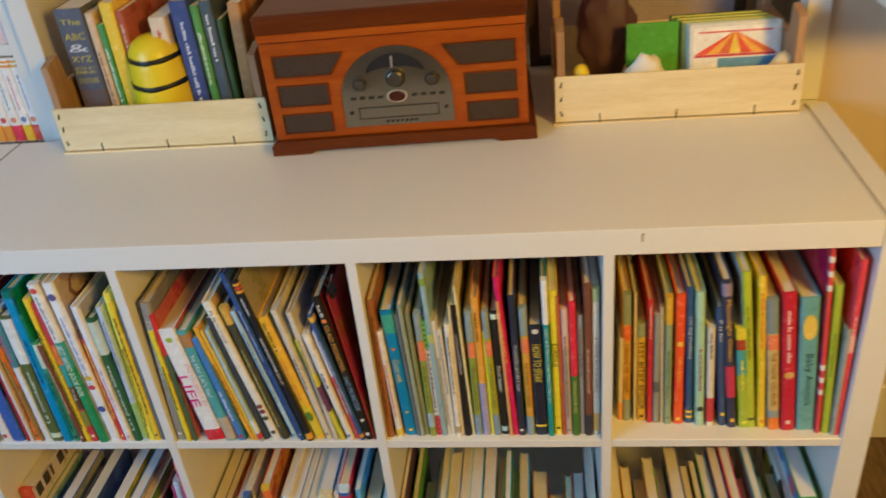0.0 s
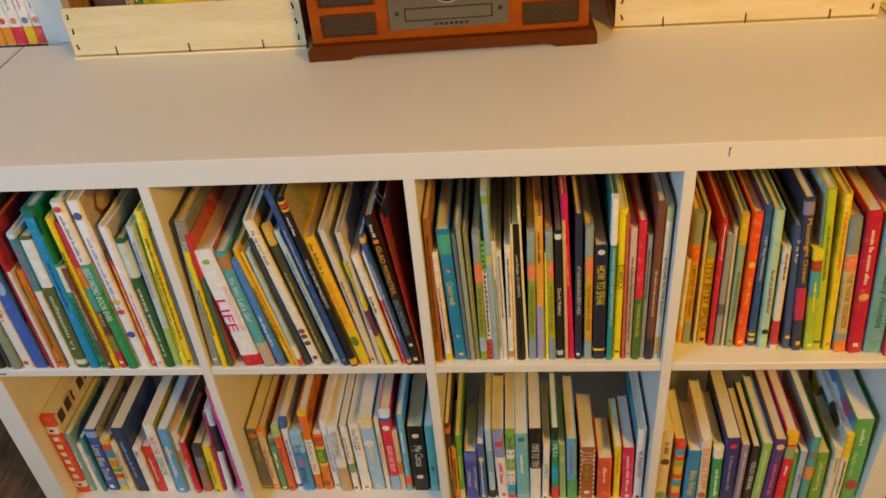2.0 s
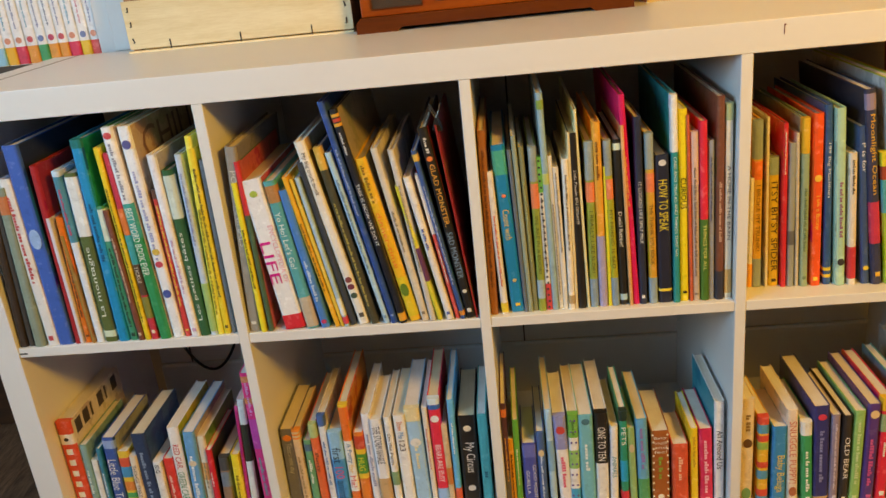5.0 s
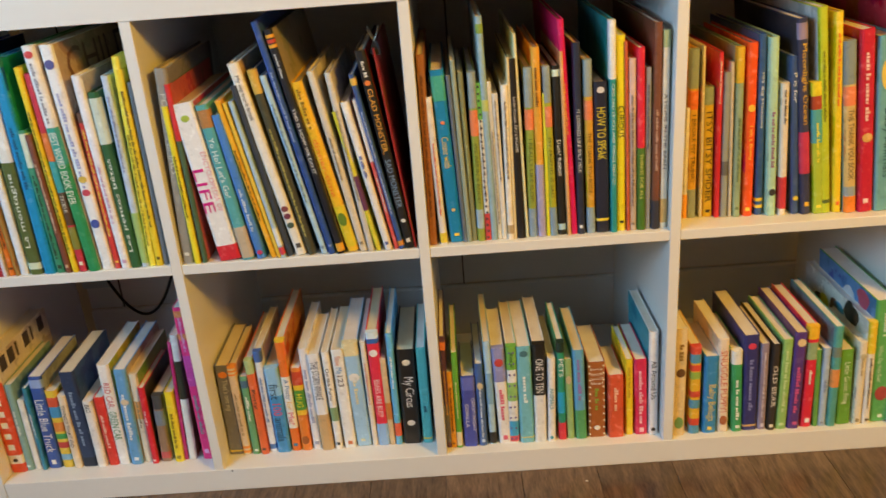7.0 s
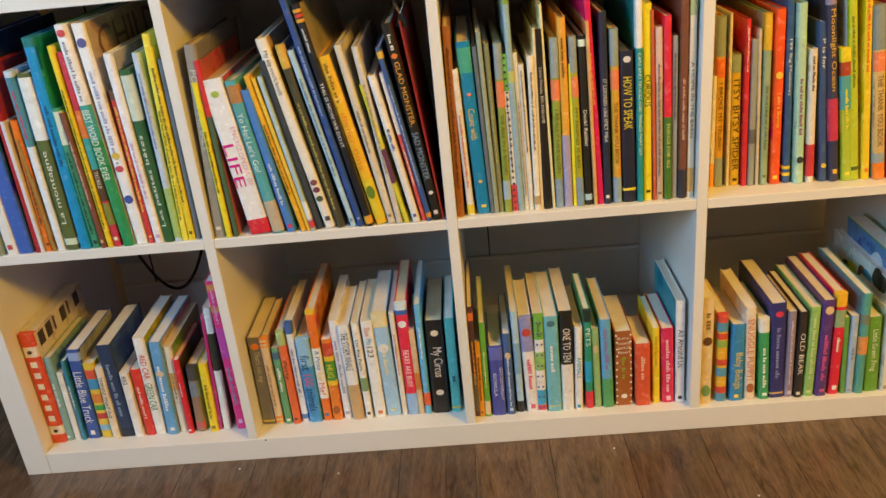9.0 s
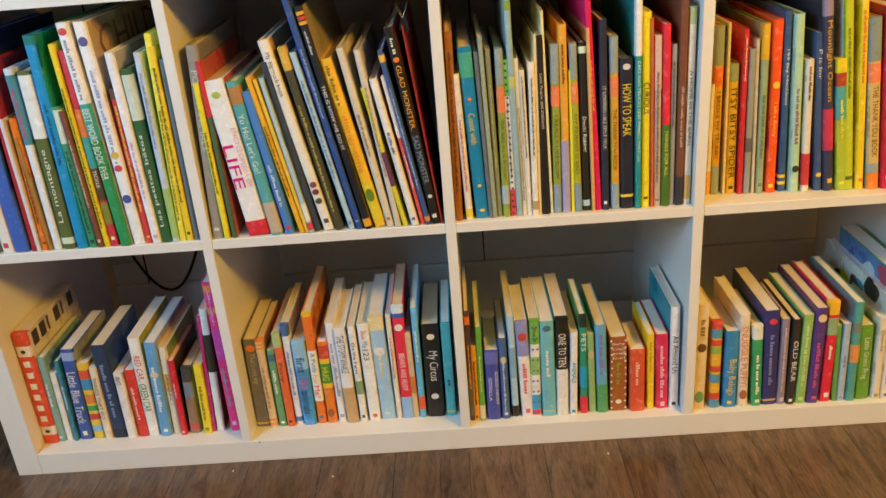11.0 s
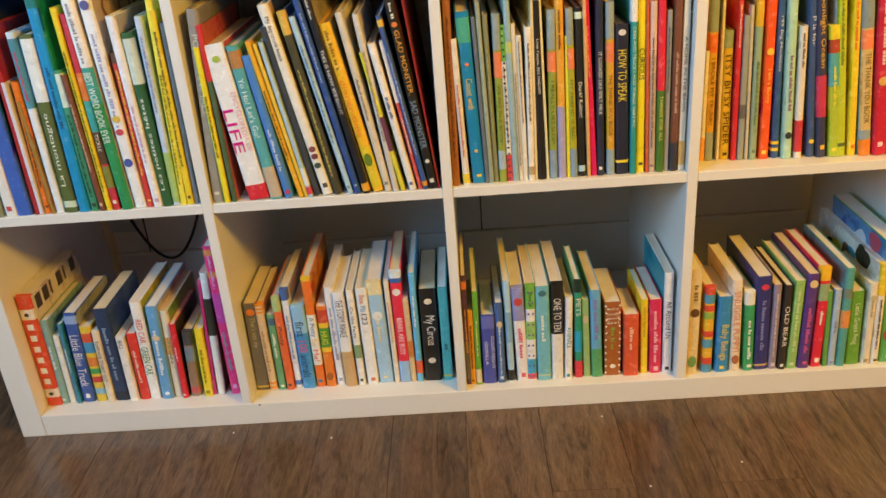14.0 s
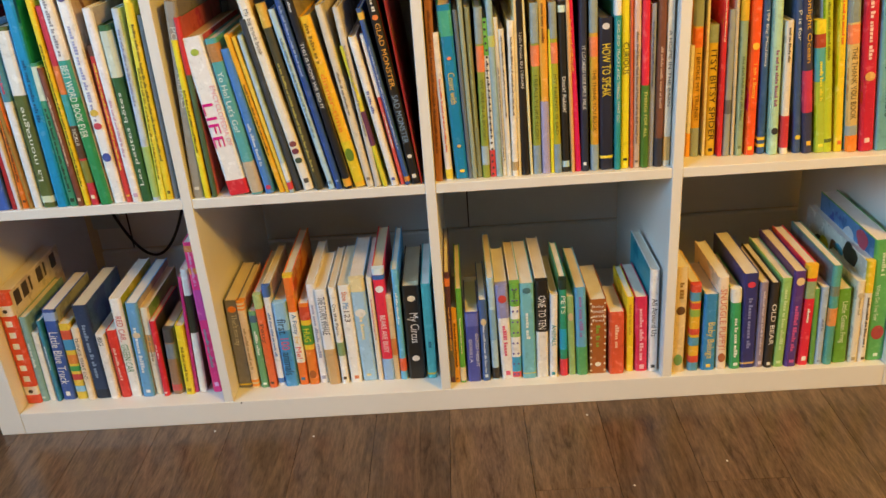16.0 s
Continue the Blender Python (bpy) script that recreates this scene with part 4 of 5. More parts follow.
SERIES = [("#e8483c", "#d8a02c"), ("#f0c020", "#e8902c"), ("#d8284a", "#d83a5a"), ("#e8902c", "#e0a02c"), ("#ec9a34", "#d84a3c"),
          ("#3a9a5a", "#2a7a4a"), ("#e8902c", "#e0a02c"), ("#d8304a", "#c02a4a"), ("#f0b020", "#e8b020"), ("#8ac8e8", "#4a9ad0")]
random.seed(31)
sx = 0.074
i = 0
while sx > -0.6:
    w = random.uniform(0.0180, 0.0212)
    sx -= w + 0.0006
    low, top = SERIES[i % 10]
    spine_book = book(0, w, 0.160, 0, "#f2f2f4", titles="~;%s;.2;.62;t" % random.choice(("#7a84b0", "#c87a8a", "#6a7488", "#6aa4c0")),
         bands="%s@.8-.995,%s@.03-.06,%s@.08-.11" % (low, top, top),
         m=Matrix.Translation((sx, 0.424, 0.7525)), deep=0.19, group="white book series", where="on the tall bookcase")
    for icon_x in (0.5,):
        icon = lathe([(0.0055, 0), (0.0055, 0.0006)], 14)
        bmesh.ops.transform(icon, matrix=Matrix.Translation((w * icon_x, -0.0004, 0.043)) @ Matrix.Rotation(radians(90), 4, "X"), verts=icon.verts)
        tint(part("round_icon", icon, SPINE_PRINT, spine_book.children[0]), random.choice(("#c8484c", "#d88a6a", "#6a7ab0", "#c03a5a")))
    i += 1
for code, w in (("#e8c8c8", 0.045), ("#c23a44", 0.03), ("#e4d8d0", 0.05), ("#d8a8a8", 0.04), ("#e8e0d8", 0.05), ("#c8b8b8", 0.045)):
    sx = 0.073 if code == "#e8c8c8" else sx
    sx -= w + 0.001
    book(0, w, 0.21, 0, code, titles="~;#8a3a4a;.1;.6", m=Matrix.Translation((sx, 0.426, 0.9385)), deep=0.2, group="books on the tall bookcase", where="on the tall bookcase")
# loose books lying under the series
z = 0.4005
for code, h in (("#2a5a8a", 0.06), ("#c83a2c", 0.07), ("#8a8a92", 0.06), ("#d8482c", 0.03), ("#2c2a20", 0.028), ("#e0b01c", 0.026), ("#4a5a3a", 0.018), ("#f0c820", 0.022), ("#d84a2c", 0.014)):
    m = Matrix.Translation((-0.30 + random.uniform(-0.01, 0.01), 0.425, z)) @ Matrix.Rotation(radians(90), 4, "Y") @ Matrix.Translation((-h, 0, 0))
    book(0, h, 0.33, 0, code, titles="~;#e8d8a0;.2;.7", m=m, deep=0.22, group="stacked books", where="lying on the tall bookcase")
    z += h + 0.0008
for code, w in (("#d8c23a", 0.03), ("#3a6a4a", 0.03), ("#b02c3a", 0.03), ("#e8e0d0", 0.04), ("#3a4a7a", 0.03), ("#e0a03a", 0.035), ("#6a5a4a", 0.03), ("#9ab0b8", 0.03)):
    sx = -0.32 if code == "#d8c23a" else sx
    sx -= w + 0.001
    book(0, w, 0.29, 0, code, titles="~;#e8e0c8;.1;.6", m=Matrix.Translation((sx, 0.426, 0.4005)), deep=0.2, group="books on the tall bookcase", where="on the tall bookcase")

# wall shelf on the beige wall
wshelf = thing("wall_shelf", "white painted wall shelf fixed to the beige wall", "shelf")
part("board", box(1.475, 2.5, 0.20, WALL_Y - 0.001, 0.952, 0.972, 0.001), WHITE_WORN, wshelf)
for bx in (1.6, 2.3):
    part("bracket", box(bx, bx + 0.02, 0.3, WALL_Y - 0.001, 0.90, 0.951, 0.001), WHITE_WORN, wshelf)
sx = 1.5
for code, w in (("#c83a3c", 0.02), ("#3a7ab0", 0.025), ("#e8d8b0", 0.03), ("#4a9a5a", 0.02), ("#e0a030", 0.02), ("#6a4a8a", 0.025), ("#e8e8e8", 0.03)):
    book(0, w, 0.2, 0, code, titles="~;#f0ece0;.1;.6", m=Matrix.Translation((sx, 0.215, 0.9725)), deep=0.17, group="books on the wall shelf", where="on the wall shelf")
    sx += w + 0.001

# ---------------------------------------------------------------- record player
def plate_outline(x0, x1, z0, z_side, z_top, steps=20):
    pts = [(x0, z0), (x1, z0)]
    mid, a = (x0 + x1) / 2, (x1 - x0) / 2
    for k in range(steps + 1):
        th = math.pi * k / steps
        pts.append((mid + a * math.cos(th), z_side + (z_top - z_side) * math.sin(th)))
    return pts


def grille_material():
    n = Nodes("speaker_mesh", 0.6)
    tc = n.add("ShaderNodeTexCoord")
    turned = n.add("ShaderNodeMapping", [("Vector", tc.outputs["Object"]), ("Rotation", (0, radians(45), 0))])
    flat = n.add("ShaderNodeVectorMath", [(0, turned.outputs["Vector"]), (1, (1, 0, 1))])
    flat.operation = "MULTIPLY"
    vor = n.add("ShaderNodeTexVoronoi", [("Vector", flat.outputs[0]), ("Scale", 295.0), ("Randomness", 0.0)])
    col = n.ramp(vor.outputs["Distance"], [(0.42, srgb("#090503")), (0.56, srgb("#6e4d22"))])
    n.link(col, "Base Color")
    n.bump(vor.outputs["Distance"], 0.6, 0.001)
    return n.mat


GRILLE = grille_material()
PLATE = mat_mottled("brushed_plate", "#8b877c", 0.2, 0.1, 60, 0.04, 0.9)
CHROME = mat_mottled("knob_chrome", "#6a655b", 0.3, 0.05, 60, 0.0, 0.9)
DIAL = mat_mottled("dial_glass", "#2b2c30", 0.15)
RED_GEM = mat_mottled("red_badge", "#3c0b09", 0.15)
PALE_METAL = mat_mottled("pale_metal", "#cfc9ba", 0.35, 0.05, 60, 0.0, 0.6)
PRINT_DARK = mat_mottled("dark_print", "#201d1a", 0.5)
R0 = Matrix.Translation((0.562, 0.277, LEDGE)) @ Matrix.Rotation(radians(2.8), 4, "Z")
radio = thing("record_player", "retro wooden record player radio with rounded metal dial plate", "record player", R0)
RW, RD = 0.43, 0.31
plinth = [(-0.004, 0), (0.06, 0), (0.068, 0.006), (RW - 0.068, 0.006), (RW - 0.06, 0), (RW, 0), (RW, 0.016), (RW - 0.008, 0.024), (0.004, 0.024), (-0.004, 0.016)]
part("plinth", prism(plinth, 0, RD), RADIO_DARK, radio, "dark stained plinth with cut-out feet")
BX0, BX1, BZ0, BZ1 = 0.005, RW - 0.012, 0.024, 0.185
part("body", box(BX0, BX1, 0.010, RD - 0.008, BZ0, BZ1, 0.002, 2), RADIO_WOOD, radio)
part("lid", box(BX0 - 0.003, BX1 + 0.003, 0.006, RD - 0.004, BZ1 + 0.0142, BZ1 + 0.044, 0.005, 3), RADIO_DARK, radio, "dark stained hinged lid")
part("lid_band", box(BX0 - 0.001, BX1 + 0.001, 0.008, RD - 0.006, BZ1 + 0.0018, BZ1 + 0.014, 0.001), RADIO_WOOD, radio)
part("back_foot", box(0.05, RW - 0.05, RD - 0.03, RD - 0.005, 0.001, 0.006), RADIO_DARK, radio)
GX = [(0.022, 0.136, 0.129, 0.165), (0.022, 0.1045, 0.080, 0.1165), (0.0215, 0.1035, 0.034, 0.068)]
for k, (gx0, gx1, gz0, gz1) in enumerate(GX):
    for flip in (False, True):
        if k == 0:
            pts = [(gx0, gz0), (gx1 - 0.024, gz0), (gx1, gz1), (gx0, gz1)]
        else:
            pts = [(gx0, gz0), (gx1, gz0), (gx1, gz1), (gx0, gz1)]
        if flip:
            pts = [(0.4245 - px, pz) for px, pz in reversed(pts)]
        cx_ = sum(p[0] for p in pts) / 4
        cz_ = sum(p[1] for p in pts) / 4
        inner = [(cx_ + (px - cx_) * 0.95, cz_ + (pz - cz_) * 0.88) for px, pz in pts]
        part("speaker_grille", prism(inner, 0.0088, 0.0099), GRILLE, radio, "dark woven speaker grille")
        frame_bm = bmesh.new()
        n4 = len(pts)
        rim_o = [frame_bm.verts.new((px, 0.0072, pz)) for px, pz in pts]
        rim_i = [frame_bm.verts.new((px, 0.0072, pz)) for px, pz in inner]
        rim_b = [frame_bm.verts.new((px, 0.0101, pz)) for px, pz in inner]
        rim_c = [frame_bm.verts.new((px, 0.0101, pz)) for px, pz in pts]
        for q in range(n4):
            w2 = (q + 1) % n4
            frame_bm.faces.new((rim_o[q], rim_o[w2], rim_i[w2], rim_i[q]))
            frame_bm.faces.new((rim_i[q], rim_i[w2], rim_b[w2], rim_b[q]))
            frame_bm.faces.new((rim_c[w2], rim_c[q], rim_o[q], rim_o[w2])[::-1])
        bmesh.ops.recalc_face_normals(frame_bm, faces=frame_bm.faces)
        part("grille_frame", frame_bm, RADIO_DARK, radio)
PX0, PX1 = 0.124, 0.300
plate = part("dial_plate", prism(plate_outline(PX0, PX1, 0.0395, 0.088, 0.169), 0.0065, 0.0099), PLATE, radio, "brushed metal dial plate with a rounded top")
dial_pts = []
for k in range(17):
    th = math.pi * (0.16 + 0.68 * k / 16)
    dial_pts.append((0.2123 + 0.05 * math.cos(th), 0.113 + 0.044 * math.sin(th)))
for k in range(17):
    th = math.pi * (0.84 - 0.68 * k / 16)
    dial_pts.append((0.2123 + 0.052 * math.cos(th), 0.118 + 0.018 * math.sin(th)))
part("dial_window", prism(dial_pts, 0.0055, 0.0066), DIAL, plate, "dark tuning dial window")
part("needle", box(0.2080, 0.2105, 0.0046, 0.0056, 0.124, 0.153), PALE_METAL, plate)


def knob(x, z, r):
    bm = lathe([(r, 0), (r, 0.003), (r * 0.92, 0.004), (r * 0.84, 0.0028), (r * 0.70, 0.0028), (r * 0.66, 0.0085), (r * 0.58, 0.0092), (0.001, 0.0090)], 28)
    bmesh.ops.transform(bm, matrix=Matrix.Translation((x, 0.0066, z)) @ Matrix.Rotation(radians(90), 4, "X"), verts=bm.verts)
    part("knob", bm, CHROME, plate, "round chrome knob")


knob(0.2123, 0.1185, 0.0165)
knob(0.1550, 0.1110, 0.0115)
knob(0.2695, 0.1130, 0.0115)
for nm, rr, yy, mt in (("badge_rim", 1.0, 0.0052, PALE_METAL), ("badge", 0.82, 0.0044, RED_GEM)):
    pts = [(0.2118 + 0.0165 * rr * math.cos(2 * math.pi * k / 24), 0.0875 + 0.0105 * rr * math.sin(2 * math.pi * k / 24)) for k in range(24)]
    part(nm, prism(pts, yy, 0.0066), mt, plate)
for k in range(8):
    bx = 0.137 + k * 0.0145 if k < 4 else 0.235 + (k - 4) * 0.0145
    part("button", box(bx, bx + 0.009, 0.0045, 0.0066, 0.0855, 0.0895, 0.0006), PRINT_DARK, plate)
part("disc_tray", box(0.1485, 0.2750, 0.0052, 0.0066, 0.0530, 0.0700, 0.0008), PLATE, plate)
part("tray_gap", box(0.1470, 0.2765, 0.0060, 0.0068, 0.0515, 0.0715), PRINT_DARK, plate)
for bx in (0.136, 0.288):
    part("screw", box(bx - 0.003, bx + 0.003, 0.0052, 0.0066, 0.061, 0.0665, 0.0008), PRINT_DARK, plate)
nameplate = bmesh.new()
for k in range(7):
    add_box(nameplate, 0.190 + k * 0.0076, 0.195 + k * 0.0076, 0.0058, 0.0066, 0.0435, 0.0475)
part("nameplate", nameplate, PRINT_DARK, plate)

# ---------------------------------------------------------------- fruit crates
def crate(x0, y0, width, turn):
    root = thing("wooden_crate", "small pale poplar fruit crate with stapled slats", "crate", Matrix.Translation((x0, y0, LEDGE)) @ Matrix.Rotation(radians(turn), 4, "Z"), "fruit crates")
    depth, h = 0.27, 0.083
    part("front_slat", box(0.0, width, 0.0, 0.0035, 0.0055, h, 0.0006), CRATE_WOOD, root)
    part("back_slat", box(0.0, width, depth - 0.0035, depth, 0.003, h, 0.0006), CRATE_WOOD, root)
    part("bottom_board", box(-0.003, width - 0.001, -0.0015, depth - 0.001, 0.0, 0.0030), CRATE_WOOD, root)
    for ex in (0.0045, width - 0.0165):
        ends = [(0.0, 0.003), (depth - 0.009, 0.003), (depth - 0.009, 0.155), (depth - 0.045, 0.165), (depth - 0.055, 0.115), (0.05, 0.115), (0.042, 0.165), (0.0, 0.155)]
        bm = bmesh.new()
        lo = [bm.verts.new((ex, 0.0042 + py, pz)) for py, pz in ends]
        hi = [bm.verts.new((ex + 0.012, 0.0042 + py, pz)) for py, pz in ends]
        bm.faces.new(lo)
        bm.faces.new(hi[::-1])
        for q in range(len(ends)):
            w2 = (q + 1) % len(ends)
            bm.faces.new((lo[w2], lo[q], hi[q], hi[w2]))
        bmesh.ops.recalc_face_normals(bm, faces=bm.faces)
        part("end_board", bm, CRATE_END, root, "rough brown end board with raised corners")
    for sx_ in (0.0085, width - 0.0115):
        for z_ in (0.016, 0.042, 0.066):
            px = sx_ + random.uniform(-0.001, 0.001)
            pin = box(px, px + 0.0019, -0.0012, 0.0004, z_, z_ + random.uniform(0.007, 0.009))
            add_box(pin, px - 0.0016, px + 0.0019, -0.0012, 0.0004, z_ - 0.0006, z_ + 0.0008)
            bmesh.ops.rotate(pin, verts=pin.verts, cent=(px, 0, z_ + 0.004), matrix=Matrix.Rotation(radians(random.uniform(-28, 18)), 3, "Y"))
            part("staple", pin, STEEL, root)
    for sx_ in (0.07, 0.19, 0.31):
        px = sx_ * width / 0.38
        part("staple", box(px, px + 0.0016, -0.0012, 0.0004, 0.0015, 0.018), STEEL, root)
        part("staple", box(px - 0.003, px + 0.0045, -0.0012, 0.0004, 0.0005, 0.0022), STEEL, root)
    return root


random.seed(41)
CRATE_A, CRATE_B = (0.166, 0.330), (1.022, 0.346)
crate(*CRATE_A, 0.379, 0)
crate(*CRATE_B, 0.386, 0)

# books standing in the first crate
def crate_book(x, w, h, colour, titles="", bands="", lean=0.0, deep=0.2):
    m = Matrix.Translation((CRATE_A[0] + x, CRATE_A[1] + 0.05, LEDGE + 0.0035)) @ Matrix.Rotation(radians(lean), 4, "Y")
    book(0, w, h, lean, colour, titles, bands, m=m, deep=deep, group="books in the crate", where="in the pale wooden crate")


crate_book(0.031, 0.050, 0.235, "#454a5c", "The;#c9b02a;.06;.13;s|ABC;#c9b02a;.16;.24;s|&;#d8d8d8;.24;.33;s|XYZ;#c9b02a;.33;.40;s|OF BEE;#c9b02a;.42;.48;s|CULTURE;#c9b02a;.50;.56;s", "#5a4a48@.6-1")
crate_book(0.083, 0.015, 0.225, "#d8b48c", "~;#8a5a3a;.3;.8")
crate_book(0.099, 0.012, 0.205, "#3f8a4a", "~;#e0ecd8;.2;.7")
crate_book(0.112, 0.024, 0.24, "#f0c41c")
crate_book(0.137, 0.014, 0.225, "#a8482c", "~;#e8d0b0;.1;.6")
crate_book(0.190, 0.030, 0.21, "#e0c8a8", "~;#c03a2c;.1;.3")
crate_book(0.232, 0.032, 0.235, "#2c3c7c", "~;#d8d8e8;.15;.85")
crate_book(0.266, 0.015, 0.225, "#4a8a3c", "~;#e8ecd8;.2;.6")
crate_book(0.283, 0.021, 0.232, "#3c4a56", "~;#e8e8e8;.1;.45")
crate_book(0.306, 0.010, 0.20, "#2a4a2c")
crate_book(0.322, 0.022, 0.225, "#b07a44", "", "", 2.0)

# yellow striped jar
YELLOW = mat_mottled("yellow_enamel", "#ecd312", 0.35, 0.08, 40, 0.05)
jar = thing("striped_jar", "bright yellow rounded jar with two black stripes", "jar", pose(CRATE_A[0] + 0.182, CRATE_A[1] + 0.062, LEDGE + 0.0035))
prof = [(0.044, 0), (0.051, 0.006), (0.053, 0.03), (0.052, 0.07), (0.050, 0.10), (0.047, 0.13), (0.043, 0.155), (0.035, 0.170), (0.022, 0.178), (0.006, 0.181)]
part("body", lathe(prof, 32), YELLOW, jar, "", True)
for z_, r_ in ((0.099, 0.0509), (0.143, 0.0462)):
    bm = lathe([(r_ - 0.004, -0.0045), (r_, -0.0040), (r_ - 0.0003, 0.0040), (r_ - 0.004, 0.0045)], 32)
    for v in bm.verts:
        v.co.z += z_ + 0.004 * abs(v.co.x) / 0.05 + random.uniform(-0.0006, 0.0006)
    part("stripe", bm, BLACK, jar, "wavy black stripe", True)

# things in the second crate
def flat_book(name, label, x, y, w, h, d, colour, lean_back, material=None):
    m = Matrix.Translation((CRATE_B[0] + x, CRATE_B[1] + y, LEDGE + 0.0035)) @ Matrix.Rotation(radians(-lean_back), 4, "X")
    root = thing(name, label, "booklet", m, "booklets in the crate")
    tint(part("cover", box(0, w, 0, d, 0, h, 0.0006), SPINE_PRINT, root), colour)
    return root


random.seed(8)
yy = 0.055
for k, code in enumerate(("#dcdcd4", "#c8d0c0", "#9ab07a", "#d8c23a", "#6a8a4a", "#e8d84a", "#3a6a3a", "#e0d020", "#2c4a34")):
    last = flat_book("booklet", "thin square picture booklet standing in the crate", 0.222 - k * 0.003, yy, 0.145, 0.128, 0.006, code, 13)
    if k == 0:
        face = last.children[0]
        tint(part("paper_face", box(0.006, 0.139, -0.0008, 0, 0.006, 0.122), SPINE_PRINT, face), "#f2eee6")
        for q, code2 in enumerate(("#e8402c", "#f0a030", "#e05a2c", "#f4c83a", "#e8402c", "#f0a030", "#e05a2c")):
            a0, a1 = 0.008 + q * 0.0184, 0.0264 + q * 0.0184
            tint(part("tent_stripe", prism([(a0, 0.079), (a1, 0.079), (0.0690 + q * 0.0012, 0.1125), (0.0675 + q * 0.0012, 0.1125)], -0.0014, -0.0009), SPINE_PRINT, face), code2)
        tint(part("scallop", box(0.008, 0.137, -0.0016, -0.0009, 0.0745, 0.0785), SPINE_PRINT, face), "#c82c3c")
        tint(part("blue_field", box(0.045, 0.136, -0.0016, -0.0009, 0.056, 0.072), SPINE_PRINT, face), "#4a8ac0")
        tint(part("red_rule", box(0.014, 0.131, -0.0014, -0.0009, 0.113, 0.1155), SPINE_PRINT, face), "#d84a5a")
    yy += 0.0075
green = flat_book("green_folder", "plain bright green card folder in the crate", 0.122, 0.09, 0.085, 0.128, 0.004, "#4a9c1c", 4)
CLOTH_WHITE = mat_mottled("white_cloth", "#ece8e0", 0.8, 0.05, 30, 0.3)
cloth = thing("white_cloth", "crumpled white cloth tucked in the crate", "cloth")
bm = bmesh.new()
bmesh.ops.create_icosphere(bm, subdivisions=3, radius=1.0)
for v in bm.verts:
    f = 1 + 0.25 * noise.noise(v.co * 2.1)
    v.co = Vector((v.co.x * 0.036 * f, v.co.y * 0.02 * f, v.co.z * 0.055 * f)) + Vector((CRATE_B[0] + 0.148, CRATE_B[1] + 0.05, LEDGE + 0.04))
part("fold", bm, CLOTH_WHITE, cloth, "", True)
CORK = mat_mottled("corn_husk", "#e2cfa0", 0.8, 0.15, 40, 0.3)
husk = thing("paper_horn", "curled cream paper horn lying beside the booklets", "paper")
bm = lathe([(0.004, 0), (0.009, 0.02), (0.017, 0.05), (0.013, 0.062), (0.002, 0.065)], 20)
bmesh.ops.transform(bm, matrix=Matrix.Translation((CRATE_B[0] + 0.325, CRATE_B[1] + 0.034, LEDGE + 0.044)) @ Matrix.Rotation(radians(50), 4, "Y"), verts=bm.verts)
part("sheet", bm, CORK, husk, "", True)
PURPLE_BAG = mat_mottled("dusky_fabric", "#5c4048", 0.6, 0.5, 60, 0.3)
bag = thing("fabric_bag", "dusky purple patterned fabric bag in the crate", "bag")
bm = bmesh.new()
bmesh.ops.create_icosphere(bm, subdivisions=4, radius=1.0)
for v in bm.verts:
    f = 1 + 0.18 * noise.noise(v.co * 2.4) + 0.06 * noise.noise(v.co * 7)
    v.co = Vector((v.co.x * 0.05 * f, v.co.y * 0.03 * f, v.co.z * 0.088 * f)) + Vector((CRATE_B[0] + 0.095, CRATE_B[1] + 0.165, LEDGE + 0.1))
part("sack", bm, PURPLE_BAG, bag, "", True)
toy = thing("yellow_ball", "small yellow rubber ball in the crate", "ball")
bm = lathe([(0.002, -0.014), (0.009, -0.011), (0.014, 0), (0.0095, 0.0105), (0.002, 0.014)], 16)
bmesh.ops.transform(bm, matrix=Matrix.Translation((CRATE_B[0] + 0.043, CRATE_B[1] + 0.03, LEDGE + 0.078)), verts=bm.verts)
part("shell", bm, YELLOW, toy, "", True)
PICTURE = mat_mottled("grey_print", "#b0a2a8", 0.35, 0.35, 14, 0.0)
pic = thing("framed_print", "grey print in a dark wood frame leaning behind the crate", "picture")
part("sheet", box(1.0, 1.36, 0.646, 0.650, LEDGE + 0.02, LEDGE + 0.34), PICTURE, pic)
for a in ((0.98, 1.0, LEDGE, LEDGE + 0.36), (1.36, 1.38, LEDGE, LEDGE + 0.36), (1.0, 1.36, LEDGE, LEDGE + 0.02), (1.0, 1.36, LEDGE + 0.34, LEDGE + 0.36)):
    part("frame_bar", box(a[0], a[1], 0.638, 0.655, a[2], a[3], 0.002), DARK_WOOD, pic)

# binder clip on the black book, and small marks
clip = thing("binder_clip", "silver and black binder clip pinching a book cover", "clip")
CX, CZ = 0.689, 0.672
part("clamp", prism([(CX - 0.006, CZ - 0.012), (CX + 0.007, CZ - 0.014), (CX + 0.002, CZ + 0.004), (CX - 0.001, CZ + 0.004)], 0.012, 0.034), BLACK, clip)
for s_ in (-1, 1):
    pts = [(CX + 0.0005, 0.015, CZ + 0.003), (CX + s_ * 0.006, 0.016, CZ + 0.016), (CX + s_ * 0.007, 0.020, CZ + 0.021), (CX + s_ * 0.007, 0.026, CZ + 0.021), (CX + s_ * 0.006, 0.030, CZ + 0.016), (CX + 0.0005, 0.031, CZ + 0.003)]
    part("handle", tube(pts, 0.0009, 6), CHROME, clip, "thin steel wire handle")
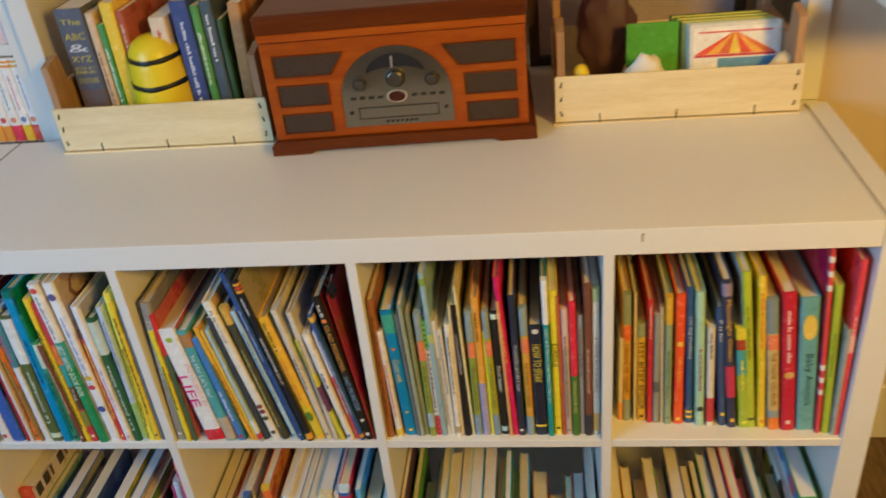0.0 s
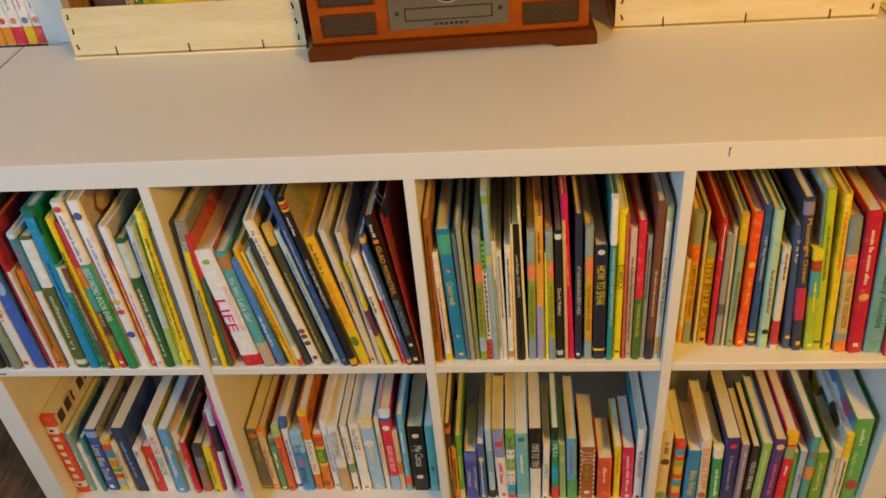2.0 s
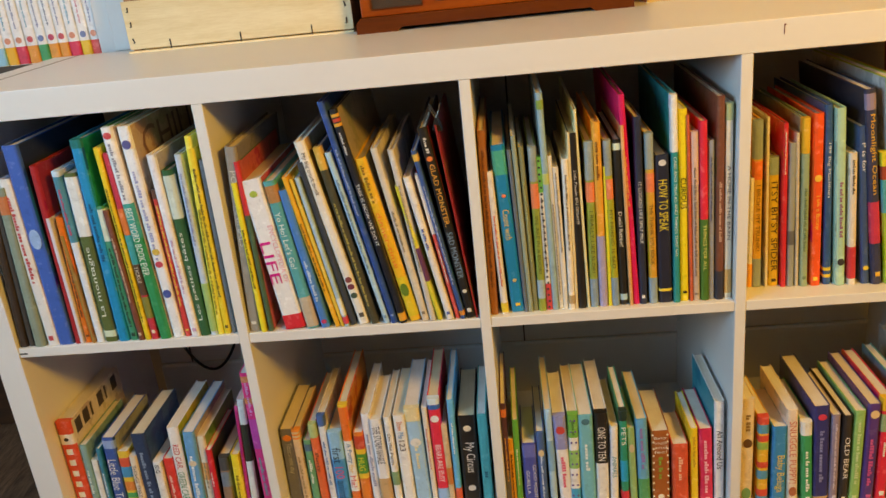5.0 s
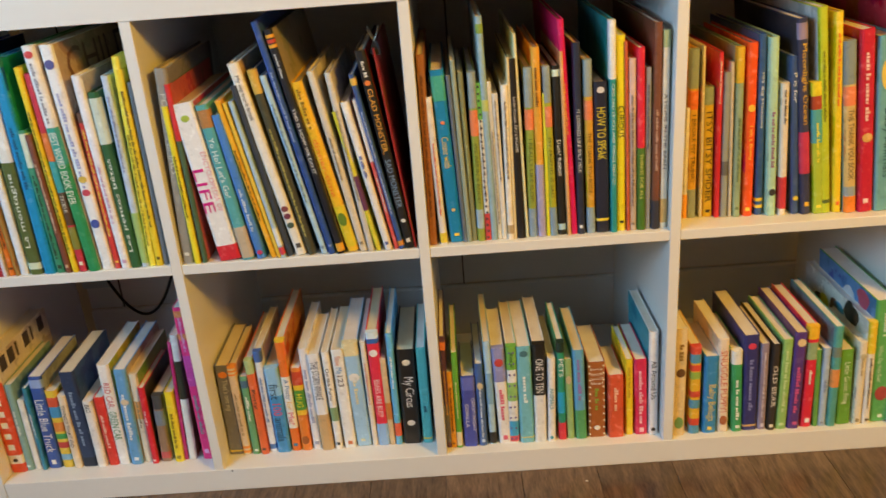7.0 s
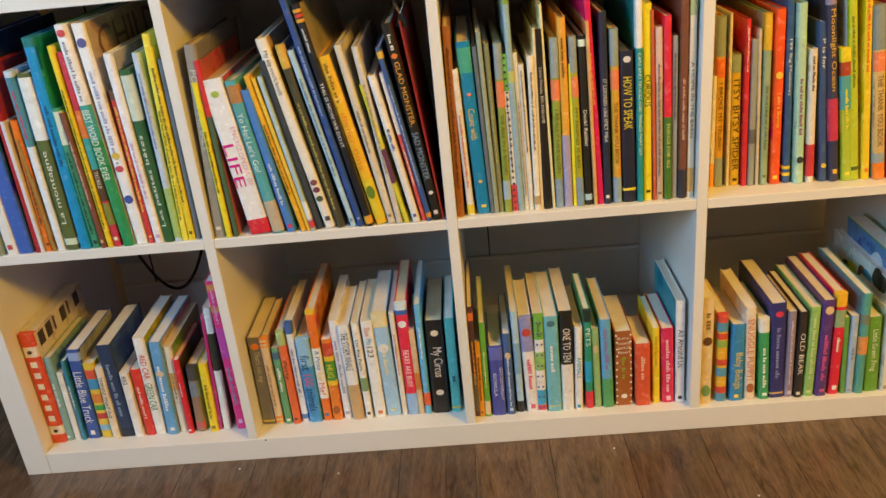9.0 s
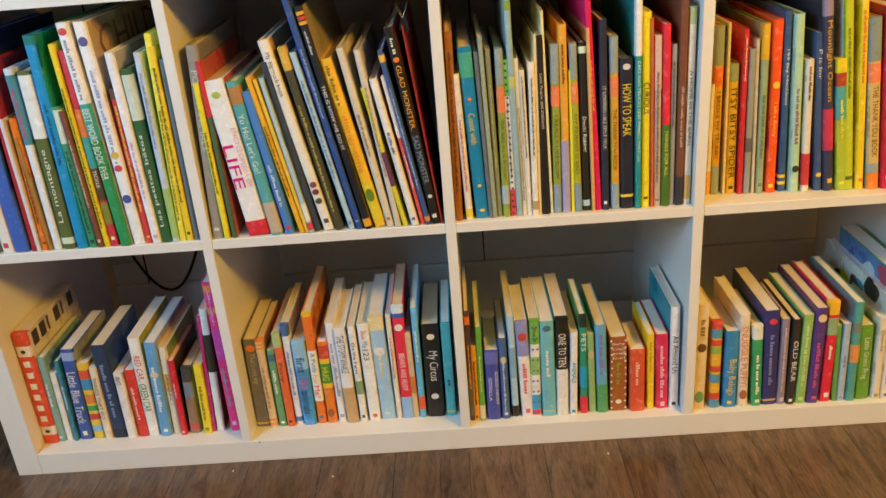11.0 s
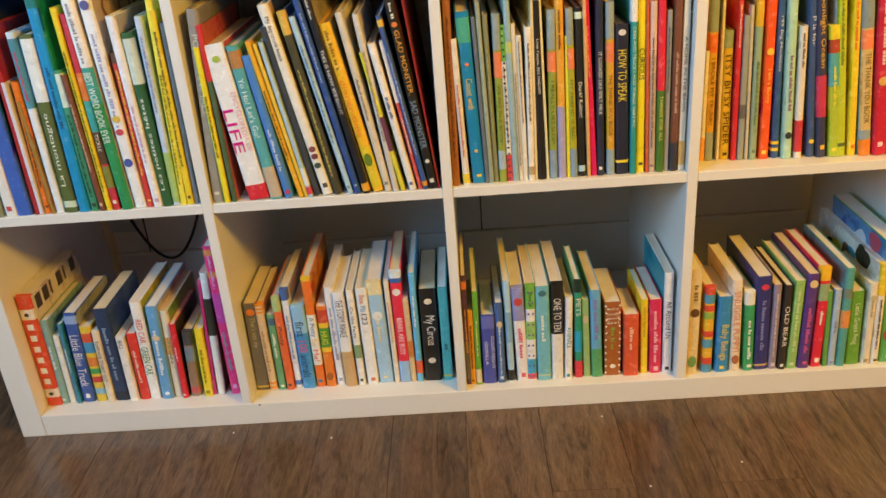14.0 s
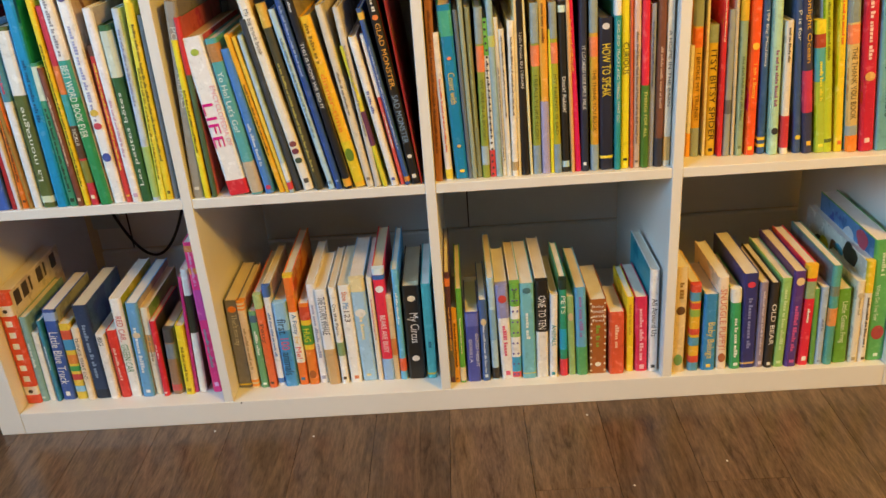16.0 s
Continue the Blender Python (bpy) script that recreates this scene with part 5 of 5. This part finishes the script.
finish_letterings()

# pen marks on the top panel's edge and a small screw hole below
part("pen_mark", box(1.1234, 1.1244, -0.0006, 0.0005, 0.744, 0.756), mat_mottled("pen_ink", "#6a3a44", 0.6), shelf)
part("pen_mark", box(1.1244, 1.1258, -0.0006, 0.0005, 0.7542, 0.756), bpy.data.materials["pen_ink"], shelf)
part("screw_hole", box(0.4000, 0.4025, -0.0006, 0.0005, 0.0355, 0.0378), PRINT_DARK, shelf)
part("screw_hole", box(0.0395, 0.0520, 0.0012, 0.0022, 0.3795, 0.3815), PRINT_DARK, shelf)

# crumbs on the floor
CRUMB = mat_mottled("crumb", "#d8d0c4", 0.8)
random.seed(77)
for cx_, cy_ in ((0.357, -0.022), (0.52, -0.05), (0.99, -0.20), (0.95, -0.035), (1.13, -0.16)):
    crumb = thing("crumb", "tiny pale crumb lying on the wood floor", "crumb", pose(cx_, cy_, 0.0), "crumbs on the floor")
    part("bit", lathe([(0.0012, 0), (0.0018, 0.0006), (0.0012, 0.0014), (0.0004, 0.0017)], 7), CRUMB, crumb)

# ---------------------------------------------------------------- the wood floor, plank by plank
floor = structure("floor", box(XL, XR, YF, YB, -0.06, -0.006), JOINT, "dark brown wood plank floor with a soft sheen", "floor")
PLANK_W = 0.118
plank_bank = {}


def plank(y0, y1, x0):
    size = round(y1 - y0, 2)
    if size not in plank_bank:
        plank_bank[size] = to_mesh("plank", box(-PLANK_W / 2 + 0.0004, PLANK_W / 2 - 0.0004, -size / 2 + 0.0004, size / 2 - 0.0004, -0.006, 0), FLOOR_WOOD)
    ob = new("plank", plank_bank[size])
    ob.parent = floor
    ob.location = (x0 + PLANK_W / 2, (y0 + y1) / 2, 0.0)


random.seed(5)
row_x = XL
while row_x < XR - PLANK_W * 0.5:
    py, first = YF, random.choice((0.3, 0.6, 0.9, 1.2))
    while py < YB:
        ny = py + (first or random.choice((0.9, 1.2, 1.2)))
        first = 0
        plank(py, min(ny, YB), row_x)
        py = ny
    row_x += PLANK_W
